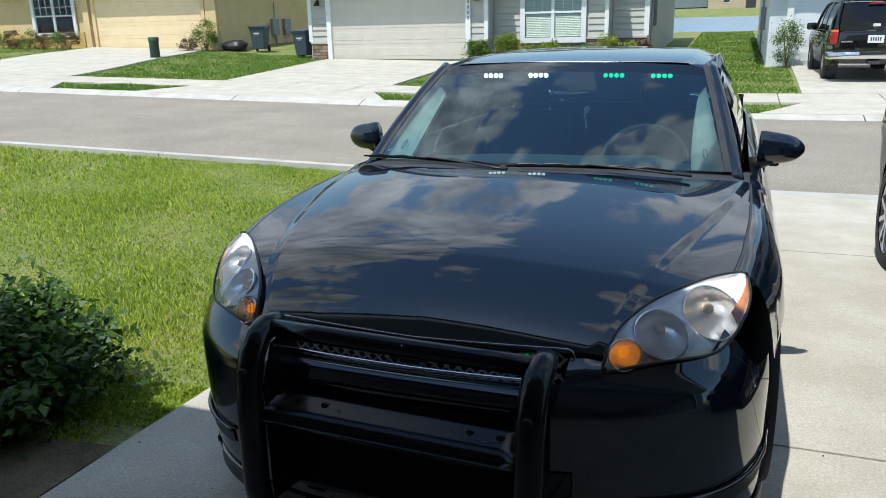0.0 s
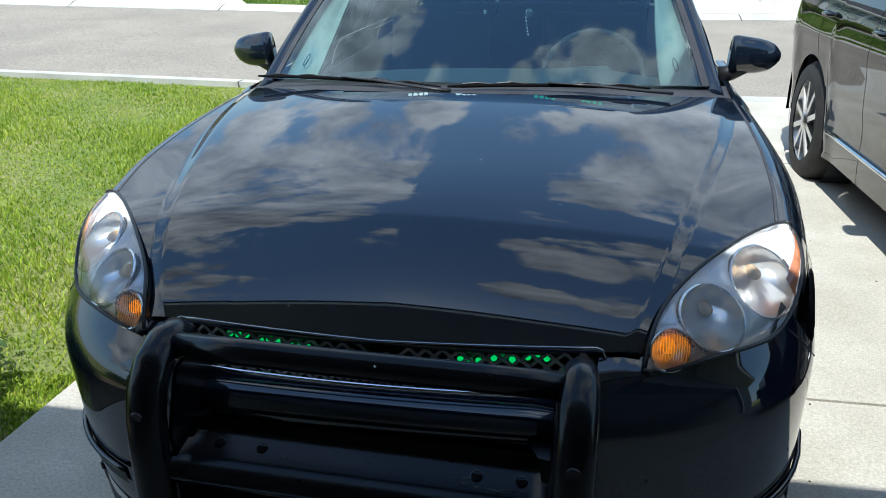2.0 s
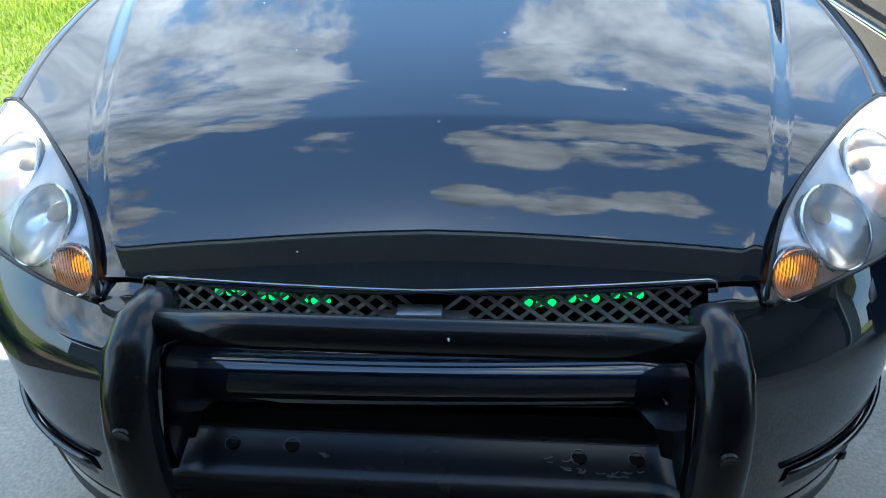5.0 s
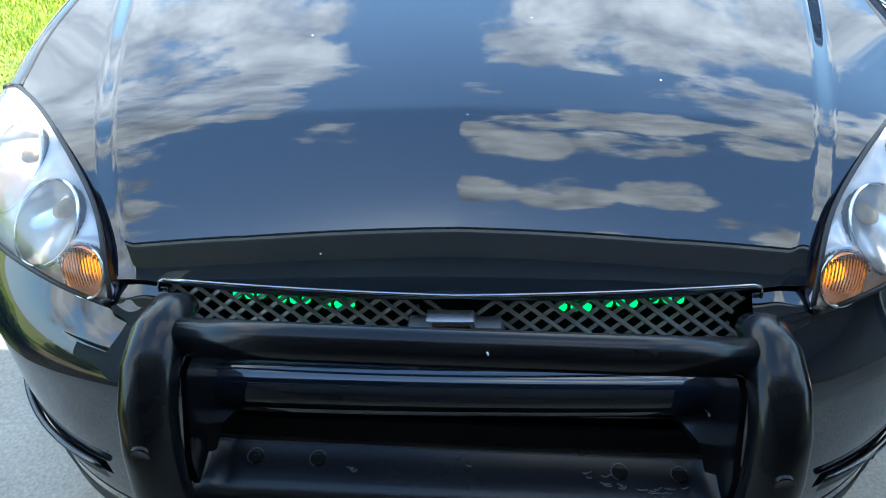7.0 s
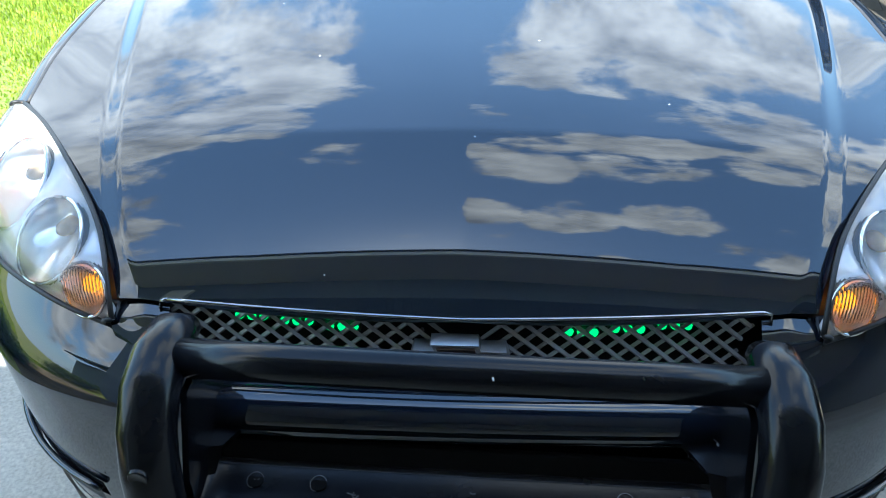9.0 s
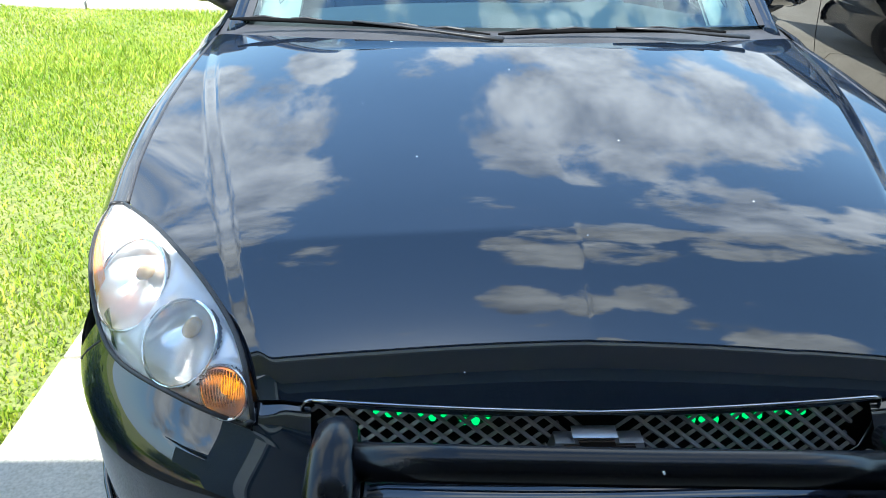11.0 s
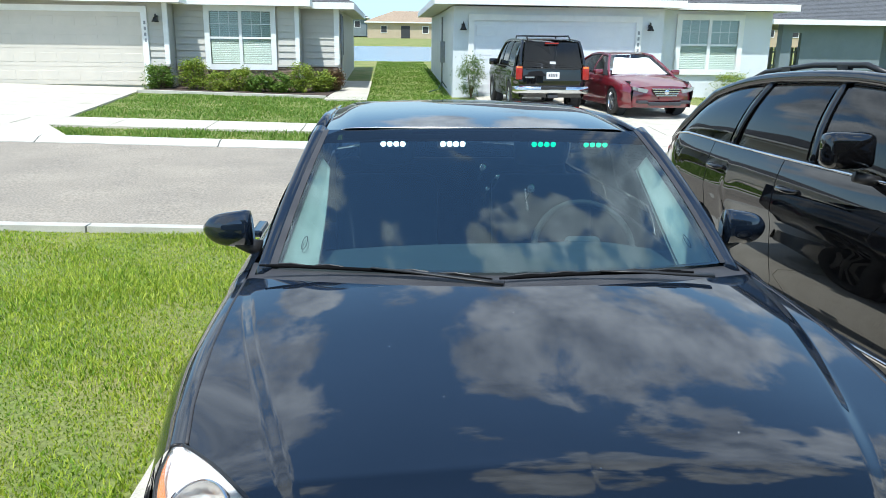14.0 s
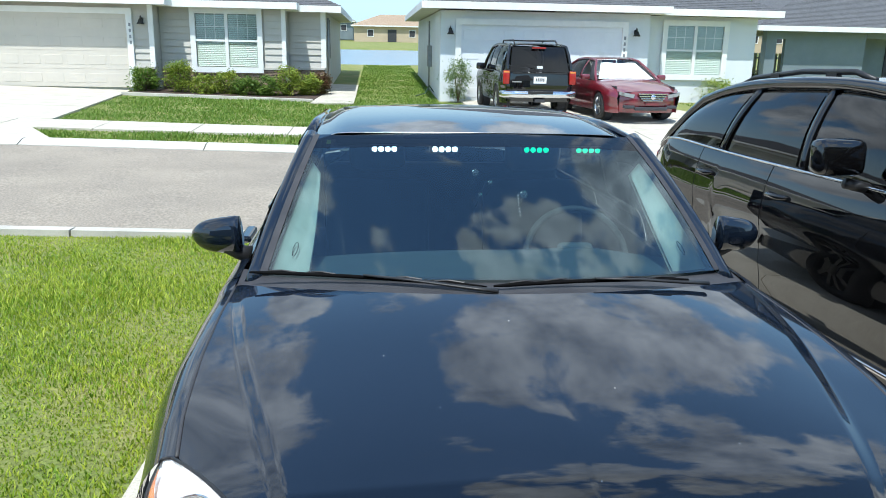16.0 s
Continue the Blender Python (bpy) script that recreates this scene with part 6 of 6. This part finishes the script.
def build_pale_house():
    z = gz(5, 22.5) - .05
    h = thing("house", "pale blue-grey stucco house with white trim", "house")
    part("wall", box(1.55, 7.9, 22.74, 35, z - .4, 2.62), M_STUCCO_BLUE, h)
    part("wall", box(7.85, 11.6, 23.44, 35, z - .4, 2.62), M_STUCCO_BLUE, h)
    garage_door(h, 2.16, 7.04, z + .03, 2.22, 22.68, M_DOOR_WHITE, number_x=7.12)
    window_set(h, 8.70, 10.52, .86, 2.34, 23.40)
    part("meter_box", box(1.40, 1.55, 26.2, 26.55, .9, 1.6, bevel=.01), M_GREY_METAL, h, "grey electric meter box")
    part("conduit", tube([(1.46, 26.4, .0), (1.46, 26.4, 2.4)], .03, 8), M_GREY_METAL, h, smooth=True)
    part("hose_bib", tube([(1.50, 24.5, .15), (1.35, 24.5, .35), (1.2, 24.2, .12), (.9, 23.9, .06)], .018, 8), M_GREEN_BOX, h, "green garden hose on its tap", True)
    hip_roof(h, .95, 8.35, 22.15, 35.5, 2.84, M_SHINGLE)
    hip_roof(h, 5.0, 12.15, 22.85, 35.5, 2.82, M_SHINGLE)
    wall_lamp(1.83, 22.70, 2.0, "black bell lamp at the pale house corner")
    wall_lamp(7.45, 22.70, 2.05, "black bell lamp beside the white garage door")


def build_slate_house():
    h = thing("house", "slate-blue stucco house with an open corner porch", "house")
    part("wall", box(19.8, 27, 31.2, 36.5, -.6, 2.45), M_STUCCO_SLATE, h)
    part("porch_wall", box(16.1, 19.5, 30.0, 30.2, -.6, 2.45), M_STUCCO_SLATE, h, "stucco porch wall")
    part("porch_post", box(15.25, 15.68, 29.9, 30.3, -.6, 2.45), M_STUCCO_SLATE, h)
    part("porch_beam", box(15.68, 16.1, 29.98, 30.22, 2.12, 2.45), M_STUCCO_SLATE, h)
    part("porch_beam", box(19.5, 27, 29.98, 30.22, 2.20, 2.45), M_STUCCO_SLATE, h)
    part("front_door", box(21.2, 22.1, 31.15, 31.22, -.1, 2.1), M_DARK, h, "dark front door")
    hip_roof(h, 14.6, 27.6, 29.4, 40.6, 2.62, M_SHINGLE)


def build_yellow_house():
    z = gz(-22, 25.5) - .05
    h = thing("house", "yellow stucco house with a cream garage door", "house")
    part("wall", box(-31.5, -18.75, 25.5, 37, z - .4, 3.05), M_STUCCO_YELLOW, h)
    part("wall_base", box(-30.9, -25.7, 25.44, 25.5, z - .1, 1.35), M_STUCCO_OCHRE, h, "ochre base panel")
    part("pilaster", box(-25.5, -25.2, 25.3, 25.5, z - .1, 3.0), M_STUCCO_YELLOW, h)
    part("pilaster", box(-19.3, -18.8, 25.35, 25.5, z - .1, 3.0), M_STUCCO_YELLOW, h)
    garage_door(h, -24.9, -19.5, .52, 2.65, 25.38, M_DOOR_YELLOW, trim=M_STUCCO_YELLOW)
    window_set(h, -28.3, -26.15, 1.35, 2.75, 25.42)
    for i in range(2):
        part("meter_box", box(-18.74, -18.60, 29.2 + i * 1.0, 29.7 + i * 1.0, 1.0, 1.7, bevel=.01), M_GREY_METAL, h, "grey electric meter box")
    part("conduit", tube([(-18.66, 29.45, .4), (-18.66, 29.45, 2.4)], .03, 8), M_GREY_METAL, h, smooth=True)
    hip_roof(h, -32.0, -18.2, 24.9, 37.5, 3.25, M_SHINGLE)


def build_far_house(x, y, w, wall_mat, roof_mat, label, base=1.0):
    h = thing("house", label, "house")
    part("wall", box(x, x + w, y, y + 9, base - .6, base + 2.6), wall_mat, h)
    for k in (.15, .62, .82):
        wn = part("window", box(x + w * k, x + w * k + 1.1, y - .05, y + .02, base + .9, base + 2.1), M_TRIM, h, "white-framed back window")
        part("pane", box(x + w * k + .08, x + w * k + 1.02, y - .06, y - .052, base + .98, base + 2.02), M_DARK, wn)
    d = part("patio_door", box(x + w * .38, x + w * .38 + 1.5, y - .05, y + .02, base, base + 2.1), M_DARK, h, "dark patio door")
    hip_roof(h, x - .5, x + w + .5, y - .5, y + 9.5, base + 2.75, roof_mat, .38)


def wheelie_bin(x, y, turn, label):
    b = thing("wheeled_bin", label, "rubbish bin", "wheeled bins", at=(x, y, gz(x, y) - .01), turn=turn)
    vs = []
    for z, w, d in ((.10, .24, .22), (.5, .27, .27), (.92, .30, .33)):
        vs += [(-w, -d, z), (w, -d, z), (w, d, z), (-w, d, z)]
    fc = [(0, 3, 2, 1)] + [(i + j, i + (j + 1) % 4, i + 4 + (j + 1) % 4, i + 4 + j) for i in (0, 4) for j in range(4)] + [(8, 9, 10, 11)]
    bm = bmesh.new()
    bv = [bm.verts.new(v) for v in vs]
    for f in fc:
        bm.faces.new([bv[i] for i in f])
    bmesh.ops.bevel(bm, geom=list(bm.edges), offset=.02, segments=2, affect="EDGES")
    body = part("body", bm, M_BIN, b, smooth=False)
    part("rim", box(-.33, .33, -.36, .36, .90, .95, bevel=.012), M_BIN, b)
    part("lid", solid_sheet(lambda u, v: (lerp(-.33, .33, u), lerp(-.38, .36, v), .955 + .07 * math.sin(math.pi * lerp(.1, .8, v)) * (1 - .4 * (2 * u - 1) ** 2)), 8, 8, (0, 0, -.02)), M_BIN, b, "domed hinged lid", True)
    part("handle", tube([(-.26, .36, .93), (-.26, .43, .95), (.26, .43, .95), (.26, .36, .93)], .016, 8), M_BIN, b, smooth=True)
    for sx in (-1, 1):
        part("bin_wheel", lathe([(.0, -.025), (.11, -.025), (.12, 0), (.11, .025), (0, .025)], 20, "X", (sx * .25, .22, .12)), M_TYRE, b, smooth=True)
    part("label_bar", box(-.12, .12, -.312, -.305, .70, .73), M_WHITE_SIGN, b, "white unreadable lettering bar")
    part("label_bar", box(-.10, .08, -.302, -.295, .64, .66), M_WHITE_SIGN, b)


def build_street_things():
    wheelie_bin(-17.0, 25.6, 10, "dark blue-grey wheeled bin on the grass")
    wheelie_bin(-14.15, 24.1, -6, "dark blue-grey wheeled bin by the stone base")
    ped = thing("utility_pedestal", "short dark green utility pedestal in the grass", "utility box", at=(-18.5, 21.2, gz(-18.5, 21.2)))
    part("post", lathe([(0, 0), (.17, 0), (.165, .58)], 20, "Z"), M_GREEN_BOX, ped, smooth=True)
    part("cap", lathe([(.185, .56), (.185, .66), (.16, .70), (0, .71)], 20, "Z"), M_GREEN_BOX, ped, smooth=True)
    bag = thing("rubbish_bag", "slumped black plastic rubbish bag beside the bin", "rubbish bag", at=(-18.1, 25.5, gz(-18.1, 25.5)))
    rng = random.Random(4)
    bm = bmesh.new()
    bmesh.ops.create_icosphere(bm, subdivisions=3, radius=.42)
    for v in bm.verts:
        k = 1 + .25 * noise.noise(v.co * 4) + .1 * noise.noise(v.co * 11)
        v.co = Vector((v.co.x * 1.35 * k, v.co.y * k, max(.0, v.co.z * .55 * k + .16)))
    part("bag", bm, M_PLASTIC, bag, smooth=True)
    fence = thing("picket_fence", "white vinyl fence behind the slate house", "fence")
    for i in range(26):
        x = 15 + i * .28
        part("picket", box(x, x + .2, 40, 40.03, .3, 1.55, bevel=.01), M_TRIM, fence)
    for z in (.55, 1.25):
        part("rail", box(15, 22.3, 40.04, 40.09, z, z + .1), M_TRIM, fence)


def build_tree(x, y, base, height, spread, seed, label):
    rng = random.Random(seed)
    t = thing("tree", label, "tree", "far trees", at=(x, y, base))
    part("trunk", tube([(0, 0, 0), (.05, 0, height * .3), (0, .05, height * .6), (.05, 0, height * .85)], [.16, .13, .08, .03], 8), M_WOOD, t, smooth=True)
    limbs, verts, faces = [], [], []
    for i in range(9):
        a, h = rng.uniform(0, 6.28), height * rng.uniform(.35, .8)
        tip = Vector((math.cos(a) * spread * rng.uniform(.4, .8), math.sin(a) * spread * rng.uniform(.4, .8), h + height * rng.uniform(.08, .22)))
        limbs.append(tube([(0, 0, h), Vector((0, 0, h)).lerp(tip, .5) + Vector((0, 0, .1)), tip], [.06, .04, .015], 5))
        for _ in range(330):
            p = tip + Vector((rng.gauss(0, 1) * spread * .26, rng.gauss(0, 1) * spread * .26, rng.gauss(0, 1) * height * .09))
            m = Euler((rng.uniform(-1, 1), rng.uniform(-1, 1), rng.uniform(0, 6))).to_matrix()
            s, q = rng.uniform(.14, .3), len(verts)
            verts += [p + m @ Vector(v) for v in ((-s * .35, 0, 0), (0, -s * .5, 0), (s * .35, 0, .04), (0, s * .5, 0))]
            faces.append((q, q + 1, q + 2, q + 3))
    part("limbs", joined(*limbs), M_WOOD, t)
    part("crown", (verts, faces), M_LEAF, t, "loose green crown")


build_grey_house()
build_pale_house()
build_slate_house()
build_yellow_house()
build_far_house(-4.0, 135, 15, M_STUCCO_TAN, M_SHINGLE_TAN, "tan stucco house with a tan roof beyond the pond", 2.0)
build_far_house(-16.5, 146, 12, M_STUCCO_SLATE, M_SHINGLE, "grey house beyond the pond", 3.0)
build_far_house(32, 84, 14, M_STUCCO_TAN, M_SHINGLE, "tan house far beyond the pond", 1.6)
build_street_things()
tagged(part("water", ([(-58, 43.0, .36), (13, 43.0, .36), (13, 75, 1.13), (-58, 75, 1.13)], [(0, 1, 2, 3)]), M_WATER), "calm grey-blue pond behind the houses", "pond", kind="structure")
for i, (x, y, hgt) in enumerate(((36, 74, 7), (41, 76, 6), (-40, 95, 7), (60, 90, 8), (14, 100, 6), (26, 98, 7))):
    build_tree(x, y, gz(x, y), hgt, hgt * .38, 70 + i, "loose green tree far beyond the houses")
